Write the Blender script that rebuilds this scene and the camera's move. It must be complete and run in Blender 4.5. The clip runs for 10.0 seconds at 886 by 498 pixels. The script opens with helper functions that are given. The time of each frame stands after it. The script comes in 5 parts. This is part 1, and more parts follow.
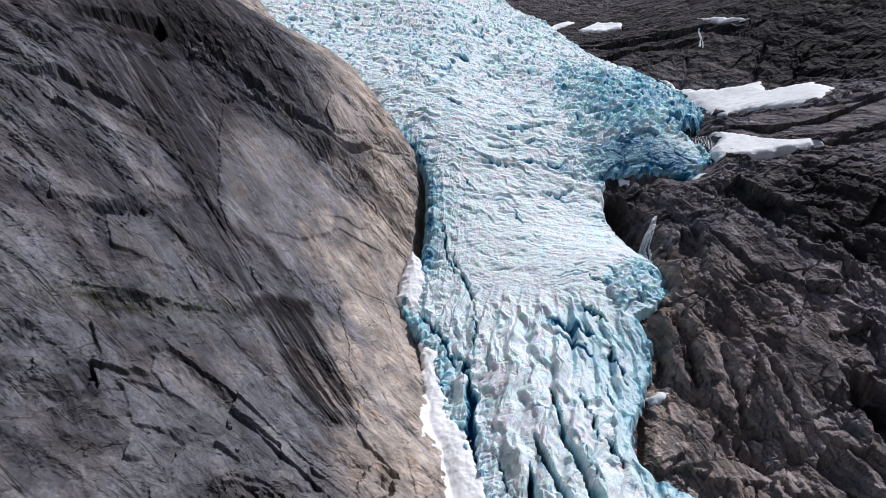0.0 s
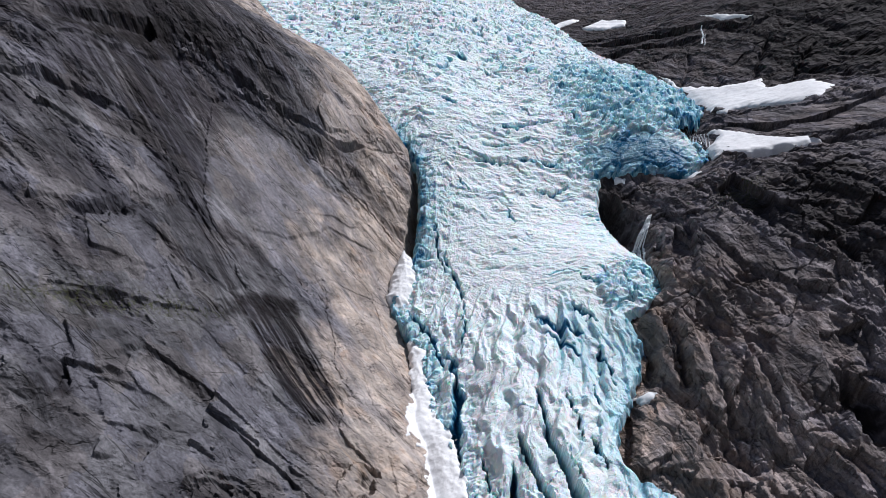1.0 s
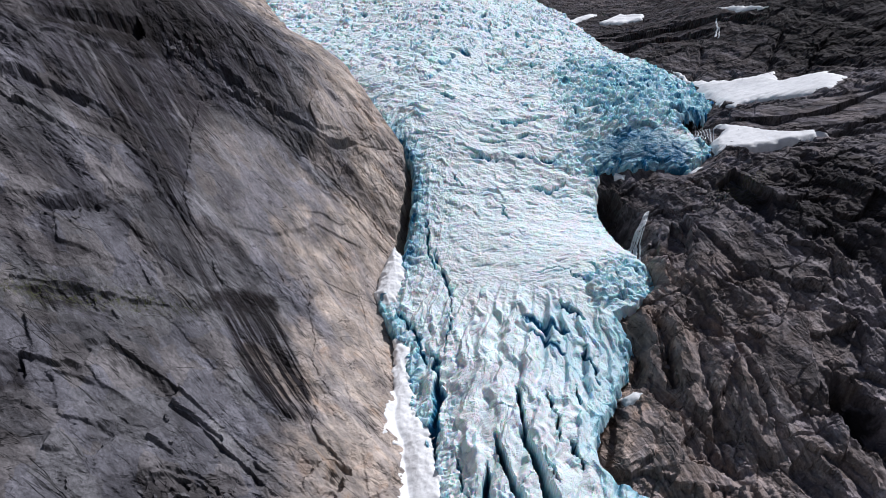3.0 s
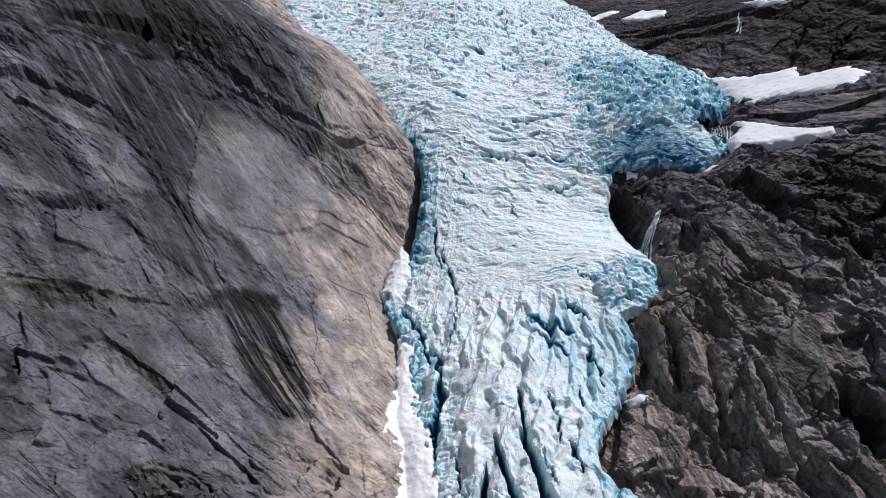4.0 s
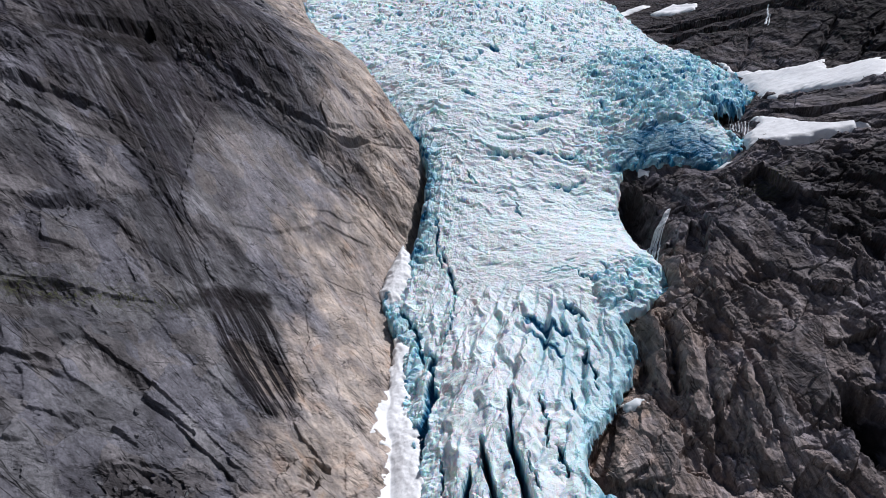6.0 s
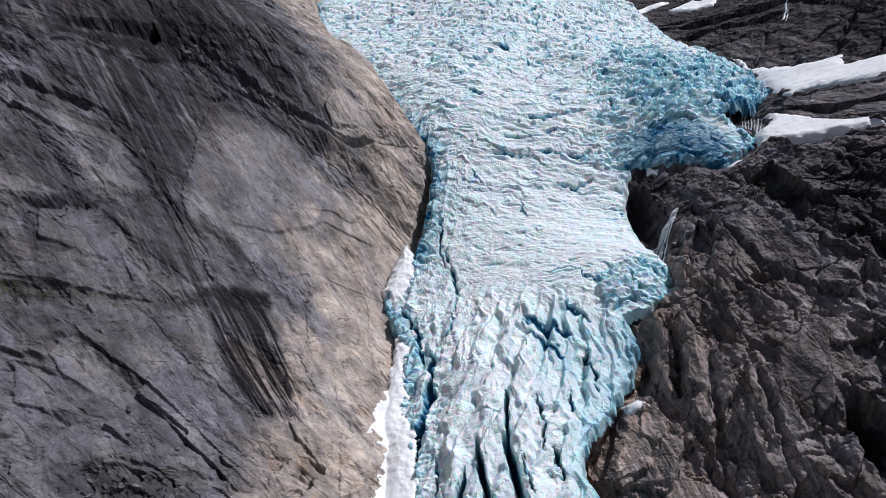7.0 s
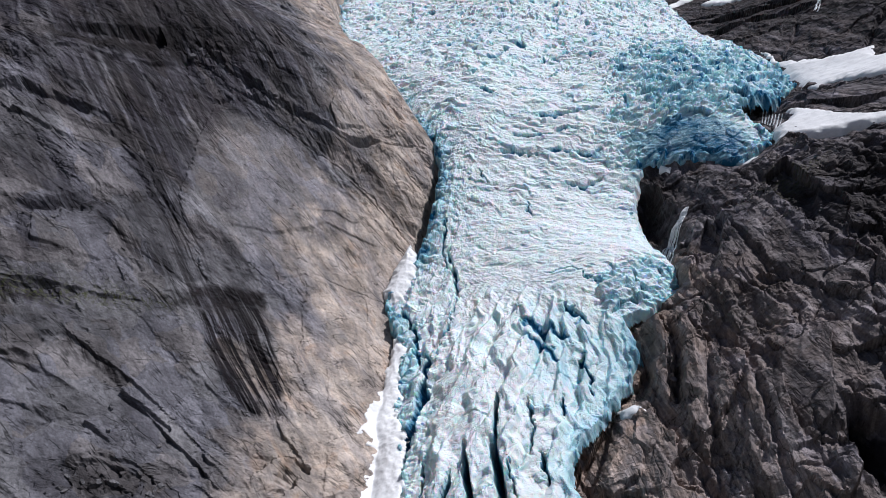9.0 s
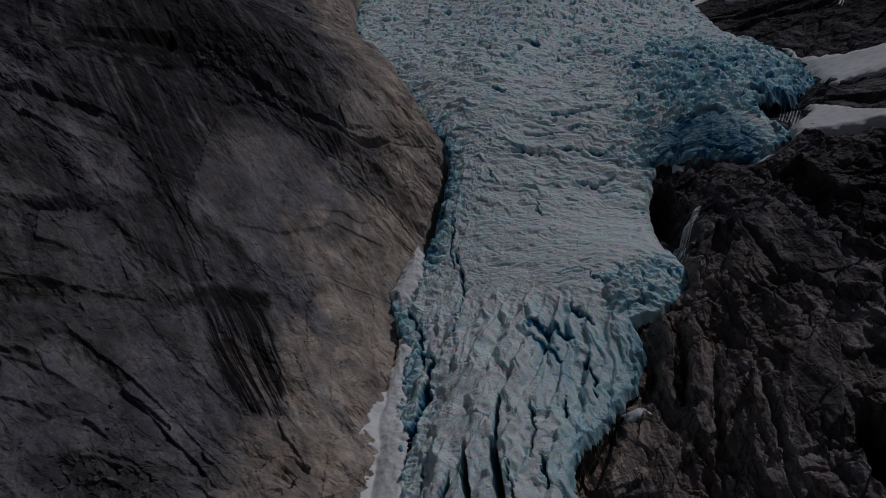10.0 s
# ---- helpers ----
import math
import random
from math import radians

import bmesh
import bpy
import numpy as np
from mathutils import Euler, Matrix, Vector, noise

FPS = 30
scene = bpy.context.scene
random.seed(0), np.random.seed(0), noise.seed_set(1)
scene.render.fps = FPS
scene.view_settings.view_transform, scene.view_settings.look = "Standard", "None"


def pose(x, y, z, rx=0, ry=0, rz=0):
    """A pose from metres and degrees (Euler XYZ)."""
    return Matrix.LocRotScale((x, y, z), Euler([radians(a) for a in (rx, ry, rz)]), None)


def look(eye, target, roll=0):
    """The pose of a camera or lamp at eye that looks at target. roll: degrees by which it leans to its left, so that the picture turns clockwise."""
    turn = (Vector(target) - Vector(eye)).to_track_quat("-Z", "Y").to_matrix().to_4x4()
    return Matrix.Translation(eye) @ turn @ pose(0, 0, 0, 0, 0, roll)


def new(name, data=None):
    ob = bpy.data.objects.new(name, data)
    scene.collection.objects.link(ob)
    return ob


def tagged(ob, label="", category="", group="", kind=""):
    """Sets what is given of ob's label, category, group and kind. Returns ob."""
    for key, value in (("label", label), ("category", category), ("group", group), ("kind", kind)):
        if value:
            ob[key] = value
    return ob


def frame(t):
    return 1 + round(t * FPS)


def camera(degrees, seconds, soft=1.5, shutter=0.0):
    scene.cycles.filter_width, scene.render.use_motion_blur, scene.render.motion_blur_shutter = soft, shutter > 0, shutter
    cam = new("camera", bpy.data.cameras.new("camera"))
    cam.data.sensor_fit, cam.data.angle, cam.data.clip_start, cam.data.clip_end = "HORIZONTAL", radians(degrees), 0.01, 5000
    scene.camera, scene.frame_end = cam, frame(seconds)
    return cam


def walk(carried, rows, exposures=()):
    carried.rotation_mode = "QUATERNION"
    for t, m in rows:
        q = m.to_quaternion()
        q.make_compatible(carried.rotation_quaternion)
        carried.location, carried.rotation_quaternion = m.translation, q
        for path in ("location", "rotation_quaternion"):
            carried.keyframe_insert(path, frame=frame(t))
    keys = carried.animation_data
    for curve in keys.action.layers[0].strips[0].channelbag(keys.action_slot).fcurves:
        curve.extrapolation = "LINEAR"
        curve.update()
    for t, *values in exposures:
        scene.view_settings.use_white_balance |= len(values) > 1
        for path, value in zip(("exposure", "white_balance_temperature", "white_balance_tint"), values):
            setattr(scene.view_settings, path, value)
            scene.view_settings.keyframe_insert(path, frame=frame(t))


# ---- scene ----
cam = camera(65.32, 10.0, soft=0.75)
CAMERA_ROWS = (
    (0, (0.00, -0.00, 300.00), (0.00, 399.45, 279.07), 0.00),
    (0.5, (8.00, 0.54, 299.51), (3.89, 399.97, 278.61), -0.06),
    (1, (15.76, 1.14, 299.74), (8.21, 400.49, 278.28), -0.06),
    (1.5, (23.59, 1.96, 299.58), (12.26, 401.21, 277.79), -0.09),
    (2, (31.44, 2.91, 299.45), (16.06, 401.99, 277.26), -0.08),
    (2.5, (39.30, 4.26, 298.97), (19.20, 403.13, 276.57), -0.09),
    (4, (62.46, 9.52, 298.70), (18.52, 406.44, 275.68), -0.14),
    (4.5, (70.28, 11.66, 298.51), (19.86, 407.79, 275.37), -0.17),
    (5, (78.02, 13.75, 298.32), (22.03, 409.14, 275.26), -0.18),
    (5.5, (85.60, 15.98, 298.08), (22.86, 410.36, 275.11), -0.23),
    (7, (107.47, 23.77, 297.61), (23.35, 414.15, 274.66), -0.36),
    (7.5, (114.46, 26.34, 297.53), (23.85, 415.27, 274.63), -0.39),
    (8, (121.97, 29.24, 297.30), (25.03, 416.65, 274.53), -0.46),
    (8.5, (129.31, 32.01, 297.20), (25.81, 417.72, 274.47), -0.51),
    (9, (136.30, 35.18, 297.02), (26.04, 419.02, 274.44), -0.58),
    (9.5, (143.41, 38.36, 296.63), (25.35, 419.90, 274.44), -0.69),
    (10, (150.00, 41.59, 296.11), (23.58, 420.47, 274.42), -0.76),
)
walk(cam, [(t, look(eye, aim, roll)) for t, eye, aim, roll in CAMERA_ROWS],
     exposures=((0.0, 0.0, 6000, 14), (5.0, -0.06, 6000, 14), (9.2, -0.08, 6000, 14), (9.5, -0.43, 6000, 14), (10.0, -2.45, 6000, 14)))

# ---- light: clear midday sun over the mountain, blue sky ----
SUN_ELEVATION, SUN_AZIMUTH = 62.0, 75.0          # azimuth from +y towards +x
world = bpy.data.worlds.new("sky")
scene.world = world
world.use_nodes = True
wn = world.node_tree.nodes
sky = wn.new("ShaderNodeTexSky")
sky.sky_type, sky.sun_disc = "NISHITA", False
sky.sun_elevation, sky.sun_rotation = radians(SUN_ELEVATION), radians(SUN_AZIMUTH)
wn["Background"].inputs["Strength"].default_value = 0.041
world.node_tree.links.new(sky.outputs["Color"], wn["Background"].inputs["Color"])
sun = new("sun", bpy.data.lights.new("sun", "SUN"))
sun.data.energy, sun.data.angle, sun.data.color = 4.0, radians(0.55), (1.0, 0.96, 0.91)
_se, _sa = radians(SUN_ELEVATION), radians(SUN_AZIMUTH)
TO_SUN = Vector((math.cos(_se) * math.sin(_sa), math.cos(_se) * math.cos(_sa), math.sin(_se)))
sun.matrix_world = look(TO_SUN * 1500 + Vector((0, 400, 300)), (0, 400, 300))



# ---- materials ----
class Nodes:
    """A small writer of node materials."""

    def __init__(self, name, rough=0.8):
        self.material = bpy.data.materials.new(name)
        self.material.use_nodes = True
        self.tree = self.material.node_tree
        self.bsdf = self.tree.nodes["Principled BSDF"]
        self.bsdf.inputs["Roughness"].default_value = rough

    def link(self, a, b):
        self.tree.links.new(a, b)

    def put(self, socket, value):
        if isinstance(value, bpy.types.NodeSocket):
            self.link(value, socket)
        elif isinstance(value, tuple) and len(value) == 3 and socket.type == "RGBA":
            socket.default_value = (*value, 1.0)
        else:
            socket.default_value = value

    def place(self):
        return self.tree.nodes.new("ShaderNodeTexCoord").outputs["Object"]

    def attribute(self, name, out="Fac"):
        n = self.tree.nodes.new("ShaderNodeAttribute")
        n.attribute_name = name
        return n.outputs[out]

    def scaled(self, vector, scale):
        n = self.tree.nodes.new("ShaderNodeMapping")
        n.inputs["Scale"].default_value = scale
        self.link(vector, n.inputs["Vector"])
        return n.outputs["Vector"]

    def noise(self, vector, scale, detail=5.0, rough=0.6, warp=0.0, kind="FBM"):
        n = self.tree.nodes.new("ShaderNodeTexNoise")
        n.noise_type = kind
        n.inputs["Scale"].default_value, n.inputs["Detail"].default_value = scale, detail
        n.inputs["Roughness"].default_value, n.inputs["Distortion"].default_value = rough, warp
        self.link(vector, n.inputs["Vector"])
        return n.outputs["Fac"]

    def cracks(self, vector, scale):
        n = self.tree.nodes.new("ShaderNodeTexVoronoi")
        n.feature = "DISTANCE_TO_EDGE"
        n.inputs["Scale"].default_value = scale
        self.link(vector, n.inputs["Vector"])
        return n.outputs["Distance"]

    def cells(self, vector, scale):
        """A random number for each cell."""
        n = self.tree.nodes.new("ShaderNodeTexVoronoi")
        n.inputs["Scale"].default_value = scale
        self.link(vector, n.inputs["Vector"])
        apart = self.tree.nodes.new("ShaderNodeSeparateColor")
        self.link(n.outputs["Color"], apart.inputs[0])
        return apart.outputs[0], apart.outputs[1]

    def chips(self, vector, scale):
        """Sharp-edged faces, as on split rock."""
        n = self.tree.nodes.new("ShaderNodeTexVoronoi")
        n.distance = "MANHATTAN"
        n.inputs["Scale"].default_value = scale
        self.link(vector, n.inputs["Vector"])
        return n.outputs["Distance"]

    def joints(self, vector, turn, across, along, width, rare, where):
        """Thin wandering cracks of one direction: 0 in the crack, 1 beside it."""
        n = self.tree.nodes.new("ShaderNodeMapping")
        n.inputs["Rotation"].default_value = (0.0, 0.0, radians(turn))
        self.link(vector, n.inputs["Vector"])
        lain = self.scaled(n.outputs["Vector"], (1.0 / across, 1.0 / along, 0.0))
        off = self.math("ABSOLUTE", self.math("SUBTRACT", self.noise(lain, 1.0, 4, 0.5, 0.25), 0.5), 0.0)
        line = self.ramp(off, (0.0, 0.0), (width, 1.0))
        seen = self.ramp(self.noise(where, 2.2 / along, 4, 0.6), (rare, 0.0), (rare + 0.10, 1.0))
        return self.math("SUBTRACT", 1.0, self.math("MULTIPLY", self.math("SUBTRACT", 1.0, line), seen))

    def ramp(self, value, *stops):
        n = self.tree.nodes.new("ShaderNodeValToRGB")
        e = n.color_ramp.elements
        while len(e) < len(stops):
            e.new(0.5)
        for el, (at, level) in zip(e, stops):
            el.position, el.color = at, (level, level, level, 1.0)
        self.link(value, n.inputs["Fac"])
        return n.outputs["Color"]

    def math(self, kind, a, b):
        n = self.tree.nodes.new("ShaderNodeMath")
        n.operation = kind
        self.put(n.inputs[0], a)
        self.put(n.inputs[1], b)
        return n.outputs[0]

    def mix(self, factor, a, b, kind="MIX"):
        n = self.tree.nodes.new("ShaderNodeMix")
        n.data_type, n.blend_type = "RGBA", kind
        self.put(n.inputs[0], factor)
        self.put(n.inputs[6], a)
        self.put(n.inputs[7], b)
        return n.outputs[2]

    def bump(self, height, strength, distance, before=None):
        n = self.tree.nodes.new("ShaderNodeBump")
        n.inputs["Strength"].default_value, n.inputs["Distance"].default_value = strength, distance
        self.link(height, n.inputs["Height"])
        if before is not None:
            self.link(before, n.inputs["Normal"])
        return n.outputs["Normal"]

    def done(self, color, normal=None, rough=None):
        self.put(self.bsdf.inputs["Base Color"], color)
        if normal is not None:
            self.link(normal, self.bsdf.inputs["Normal"])
        if rough is not None:
            self.put(self.bsdf.inputs["Roughness"], rough)
        return self.material


def rock_material(name, dark, pale, warm, lichen, streak, turns):
    m = Nodes(name, 0.82)
    here, flow = m.place(), m.attribute("flow", "Vector")
    broad = m.ramp(m.noise(here, 0.04, 5, 0.65, 0.8), (0.36, 0.0), (0.64, 1.0))
    # tone: the rock's own, with lit and shaded slabs put in
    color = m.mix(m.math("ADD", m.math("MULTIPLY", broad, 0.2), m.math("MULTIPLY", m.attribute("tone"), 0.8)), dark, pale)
    fresh = m.attribute("fresh")
    patchy = m.ramp(m.noise(here, 0.11, 5, 0.65, 0.5), (0.3, 0.35), (0.6, 1.0))
    color = m.mix(m.math("MULTIPLY", fresh, patchy), color, warm)
    rust = m.ramp(m.noise(here, 0.05, 5, 0.6, 1.0), (0.54, 0.0), (0.70, 1.0))
    color = m.mix(m.math("MULTIPLY", m.math("MULTIPLY", rust, fresh), 0.5), color, (0.40, 0.25, 0.15))
    old = m.math("MULTIPLY", m.attribute("old"), m.ramp(m.noise(here, 0.07, 6, 0.7, 0.6), (0.30, 0.35), (0.58, 1.0)))
    color = m.mix(old, color, lichen)
    bands = m.ramp(m.noise(m.scaled(flow, (0.14, 0.014, 0.0)), 1.0, 3, 0.55, 0.5), (0.48, 0.0), (0.66, 1.0))
    color = m.mix(m.math("MULTIPLY", bands, streak), color, pale)
    # dark water streaks, also standing in for shade under roof and ledge
    runs = m.ramp(m.noise(m.scaled(flow, (0.40, 0.016, 0.0)), 1.0, 6, 0.66, 0.5), (0.44, 0.0), (0.54, 1.0))
    color = m.mix(m.math("MULTIPLY", runs, m.attribute("stain_shade")), color, (0.008, 0.006, 0.008))
    # near-black: wet rock, and shade painted into hollows and alcove
    seep_shade = m.math("MULTIPLY", m.attribute("wet_shade"), m.ramp(m.noise(m.scaled(flow, (0.30, 0.05, 0.05)), 1.0, 6, 0.7), (0.28, 0.10), (0.45, 1.0)))
    color = m.mix(seep_shade, color, (0.009, 0.007, 0.008))
    thin = m.ramp(m.noise(m.scaled(flow, (0.5, 0.03, 0.0)), 1.0, 2, 0.5, 0.6), (0.54, 0.0), (0.64, 0.7))
    color = m.mix(m.math("MULTIPLY", thin, m.math("MULTIPLY", m.ramp(m.noise(here, 0.05, 3, 0.6), (0.46, 0.0), (0.62, 1.0)), streak)), color, lichen)
    moss = m.math("MULTIPLY", m.attribute("moss"), m.ramp(m.noise(here, 0.5, 5, 0.7), (0.48, 0.0), (0.6, 1.0)))
    color = m.mix(moss, color, (0.05, 0.055, 0.022))
    # faces and hairline joints at three sizes, bent and broken up
    bent = m.tree.nodes.new("ShaderNodeVectorMath")
    bent.operation = "ADD"
    m.link(m.scaled(flow, (0.095, 0.060, 0.0)), bent.inputs[0])
    sway = m.tree.nodes.new("ShaderNodeTexNoise")
    sway.inputs["Scale"].default_value, sway.inputs["Detail"].default_value = 0.07, 6.0
    m.link(here, sway.inputs["Vector"])
    m.link(sway.outputs["Color"], bent.inputs[1])
    face, tint = m.cells(bent.outputs[0], 1.0)
    chip, _ = m.cells(bent.outputs[0], 3.3)
    plain = m.math("SUBTRACT", 1.0, m.math("MULTIPLY", fresh, 0.6))
    worn = m.math("MULTIPLY", plain, m.ramp(m.noise(here, 0.035, 4, 0.6, 0.6), (0.38, 0.25), (0.58, 1.0)))
    color = m.mix(worn, color, m.mix(1.0, color, m.ramp(face, (0.0, 0.82), (1.0, 1.20)), "MULTIPLY"))
    color = m.mix(worn, color, m.mix(1.0, color, m.ramp(chip, (0.0, 0.86), (1.0, 1.14)), "MULTIPLY"))
    color = m.mix(m.math("MULTIPLY", m.ramp(tint, (0.55, 0.0), (0.75, 0.5)), plain), color, m.mix(1.0, color, (1.10, 1.0, 0.92), "MULTIPLY"))
    color = m.mix(m.math("MULTIPLY", m.ramp(tint, (0.25, 0.5), (0.40, 0.0)), plain), color, m.mix(1.0, color, (0.97, 0.97, 1.09), "MULTIPLY"))
    grain = m.noise(here, 0.75, 9, 0.68)
    lined = m.noise(m.scaled(flow, (0.22, 0.035, 0.05)), 1.0, 3, 0.55, 0.6)
    color = m.mix(1.0, color, m.ramp(lined, (0.32, 0.84), (0.50, 0.98), (0.68, 1.16)), "MULTIPLY")
    cloud = m.noise(here, 0.028, 6, 0.62, 0.7)
    color = m.mix(1.0, color, m.ramp(cloud, (0.36, 0.70), (0.64, 1.30)), "MULTIPLY")
    color = m.mix(1.0, color, m.mix(m.math("MULTIPLY", fresh, 0.5), m.ramp(grain, (0.32, 0.62), (0.66, 1.34)), (1.0, 1.0, 1.0)), "MULTIPLY")
    seams = m.ramp(m.cracks(bent.outputs[0], 1.0), (0.0, 0.0), (0.035, 1.0))
    broken = m.math("MULTIPLY", plain, m.ramp(m.noise(here, 0.10, 6, 0.7), (0.54, 0.0), (0.68, 0.15)))
    color = m.mix(broken, color, m.mix(1.0, color, seams, "MULTIPLY"))
    # joints in three directions, long and short
    split = None
    for turn, across, along, width, rare in ((turns[0], 13.0, 70.0, 0.011, 0.47), (turns[0] + 5, 4.5, 22.0, 0.013, 0.55), (turns[1], 9.0, 40.0, 0.011, 0.52),
                                             (turns[1] - 8, 3.2, 13.0, 0.014, 0.57), (turns[2], 10.0, 30.0, 0.011, 0.52), (turns[2] + 12, 4.0, 11.0, 0.014, 0.57)):
        line = m.joints(flow, turn, across, along, width, rare, here)
        split = line if split is None else m.math("MULTIPLY", split, line)
    color = m.mix(1.0, color, m.ramp(split, (0.0, 0.28), (1.0, 1.0)), "MULTIPLY")
    large = m.chips(bent.outputs[0], 1.5)
    small = m.chips(bent.outputs[0], 5.0)
    crisp = m.math("ADD", m.math("MULTIPLY", m.chips(bent.outputs[0], 0.55), 6.5), m.math("ADD", m.math("MULTIPLY", large, 2.2), m.math("MULTIPLY", small, 0.5)))
    rugged = m.math("MULTIPLY", crisp, m.math("SUBTRACT", 1.0, m.math("MULTIPLY", m.attribute("smooth"), 0.55)))
    normal = m.bump(rugged, 0.7, 1.0)
    normal = m.bump(split, 0.8, 0.5, normal)
    normal = m.bump(grain, 0.55, 0.5, normal)
    normal = m.bump(seams, 0.12, 0.4, normal)
    m.bsdf.inputs["Specular IOR Level"].default_value = 0.2
    return m.done(color, normal, m.ramp(grain, (0.3, 0.66), (0.7, 0.92)))


def ice_material(name):
    m = Nodes(name, 0.5)
    here = m.place()
    blue = m.attribute("blue")
    mottled = m.noise(here, 0.22, 6, 0.65, 0.4)
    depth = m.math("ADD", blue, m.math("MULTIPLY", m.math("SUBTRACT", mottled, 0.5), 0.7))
    crust = m.mix(m.ramp(m.noise(here, 0.09, 5, 0.6, 0.5), (0.35, 0.0), (0.7, 1.0)), (0.80, 0.87, 0.885), (0.66, 0.765, 0.80))
    crust = m.mix(m.ramp(m.noise(here, 0.03, 5, 0.6, 0.8), (0.45, 0.0), (0.65, 0.6)), crust, (0.73, 0.755, 0.77))
    # clear blue ice; the darkest blue also stands in for crevasse shade
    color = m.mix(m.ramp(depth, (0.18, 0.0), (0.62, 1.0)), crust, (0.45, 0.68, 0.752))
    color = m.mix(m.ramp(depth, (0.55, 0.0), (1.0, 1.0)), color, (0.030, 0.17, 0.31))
    dirt = m.math("MULTIPLY", m.ramp(m.noise(here, 0.5, 6, 0.66, 0.8), (0.54, 0.0), (0.72, 1.0)),
                  m.ramp(m.noise(here, 0.045, 3, 0.5), (0.42, 0.0), (0.64, 0.35)))
    color = m.mix(dirt, color, (0.42, 0.38, 0.34))
    hair = m.tree.nodes.new("ShaderNodeTexNoise")
    hair.noise_type = "RIDGED_MULTIFRACTAL"
    hair.inputs["Scale"].default_value, hair.inputs["Detail"].default_value = 0.10, 3.0
    m.link(here, hair.inputs["Vector"])
    lines = m.math("MULTIPLY", m.ramp(hair.outputs["Fac"], (0.80, 0.0), (0.95, 1.0)), m.ramp(m.noise(here, 0.05, 4, 0.6), (0.46, 0.0), (0.60, 0.55)))
    color = m.mix(lines, color, (0.40, 0.38, 0.37))
    swirl = m.tree.nodes.new("ShaderNodeVectorMath")
    swirl.operation = "ADD"
    wander = m.tree.nodes.new("ShaderNodeTexNoise")
    wander.inputs["Scale"].default_value, wander.inputs["Detail"].default_value = 0.12, 4.0
    m.link(here, wander.inputs["Vector"])
    m.link(m.scaled(here, (0.16, 0.16, 0.16)), swirl.inputs[0])
    m.link(wander.outputs["Color"], swirl.inputs[1])
    split = m.ramp(m.cracks(swirl.outputs[0], 1.0), (0.0, 0.0), (0.05, 1.0))
    where = m.ramp(m.noise(here, 0.07, 4, 0.6), (0.46, 0.0), (0.64, 0.45))
    color = m.mix(where, color, m.mix(1.0, color, m.ramp(split, (0.0, 0.5), (1.0, 1.0)), "MULTIPLY"))
    fine = m.noise(here, 1.3, 8, 0.7)
    lie = m.attribute("lie", "Vector")
    normal = m.bump(m.noise(lie, 0.30, 7, 0.60, 0.5), 0.5, 1.2)
    normal = m.bump(m.noise(lie, 0.45, 6, 0.6, 0.4, "RIDGED_MULTIFRACTAL"), 0.25, 0.6, normal)
    normal = m.bump(m.math("ADD", m.chips(lie, 0.22), m.math("MULTIPLY", m.chips(lie, 0.6), 0.25)), 0.4, 1.4, normal)
    normal = m.bump(split, 0.4, 0.4, normal)
    normal = m.bump(fine, 0.6, 0.35, normal)
    m.bsdf.inputs["IOR"].default_value = 1.31
    m.bsdf.inputs["Subsurface Weight"].default_value = 0.75
    m.bsdf.inputs["Subsurface Radius"].default_value = (0.35, 0.9, 1.2)
    m.bsdf.inputs["Subsurface Scale"].default_value = 1.8
    return m.done(color, normal, m.ramp(depth, (0.2, 0.62), (0.8, 0.34)))


def snow_material(name):
    m = Nodes(name, 0.7)
    here = m.place()
    color = m.mix(m.ramp(m.noise(here, 0.12, 6, 0.65, 0.5), (0.45, 0.0), (0.72, 1.0)), (0.90, 0.91, 0.92), (0.72, 0.73, 0.74))
    grit = m.ramp(m.noise(here, 1.1, 7, 0.75), (0.60, 0.0), (0.72, 0.5))
    color = m.mix(grit, color, (0.30, 0.27, 0.25))
    return m.done(color, m.bump(m.noise(here, 0.6, 6, 0.6), 0.5, 0.4))


def water_material(name):
    m = Nodes(name, 0.35)
    here = m.place()
    color = m.mix(m.ramp(m.noise(m.scaled(here, (1.2, 1.2, 0.12)), 1.0, 5, 0.7), (0.35, 0.0), (0.65, 1.0)), (0.42, 0.46, 0.50), (0.88, 0.90, 0.92))
    return m.done(color, m.bump(m.noise(m.scaled(here, (2, 2, 0.3)), 1.0, 5, 0.6), 0.6, 0.3))


def ground_material(name):
    m = Nodes(name, 0.9)
    here = m.place()
    color = m.mix(m.ramp(m.noise(here, 0.01, 6, 0.6), (0.4, 0.0), (0.6, 1.0)), (0.07, 0.075, 0.045), (0.16, 0.15, 0.14))
    return m.done(color, m.bump(m.noise(here, 0.08, 8, 0.7), 0.6, 3.0))


WEST_ROCK = rock_material("gneiss_grey", (0.050, 0.049, 0.056), (0.215, 0.212, 0.226), (0.50, 0.425, 0.365), (0.034, 0.030, 0.037), 0.5, (-21, -31, 79))
EAST_ROCK = rock_material("gneiss_dark", (0.094, 0.087, 0.095), (0.315, 0.292, 0.306), (0.47, 0.362, 0.290), (0.046, 0.038, 0.041), 0.45, (0, -28, 68))
ICE = ice_material("glacier_ice")
SNOW = snow_material("old_snow")
WATER = water_material("white_water")
GROUND = ground_material("valley_ground")
WEST_U = (-330, -200, -150, -100, -60, -20, 20)
WEST_V = (-260, -150, -60, 20, 90, 150, 230, 330, 500, 900)
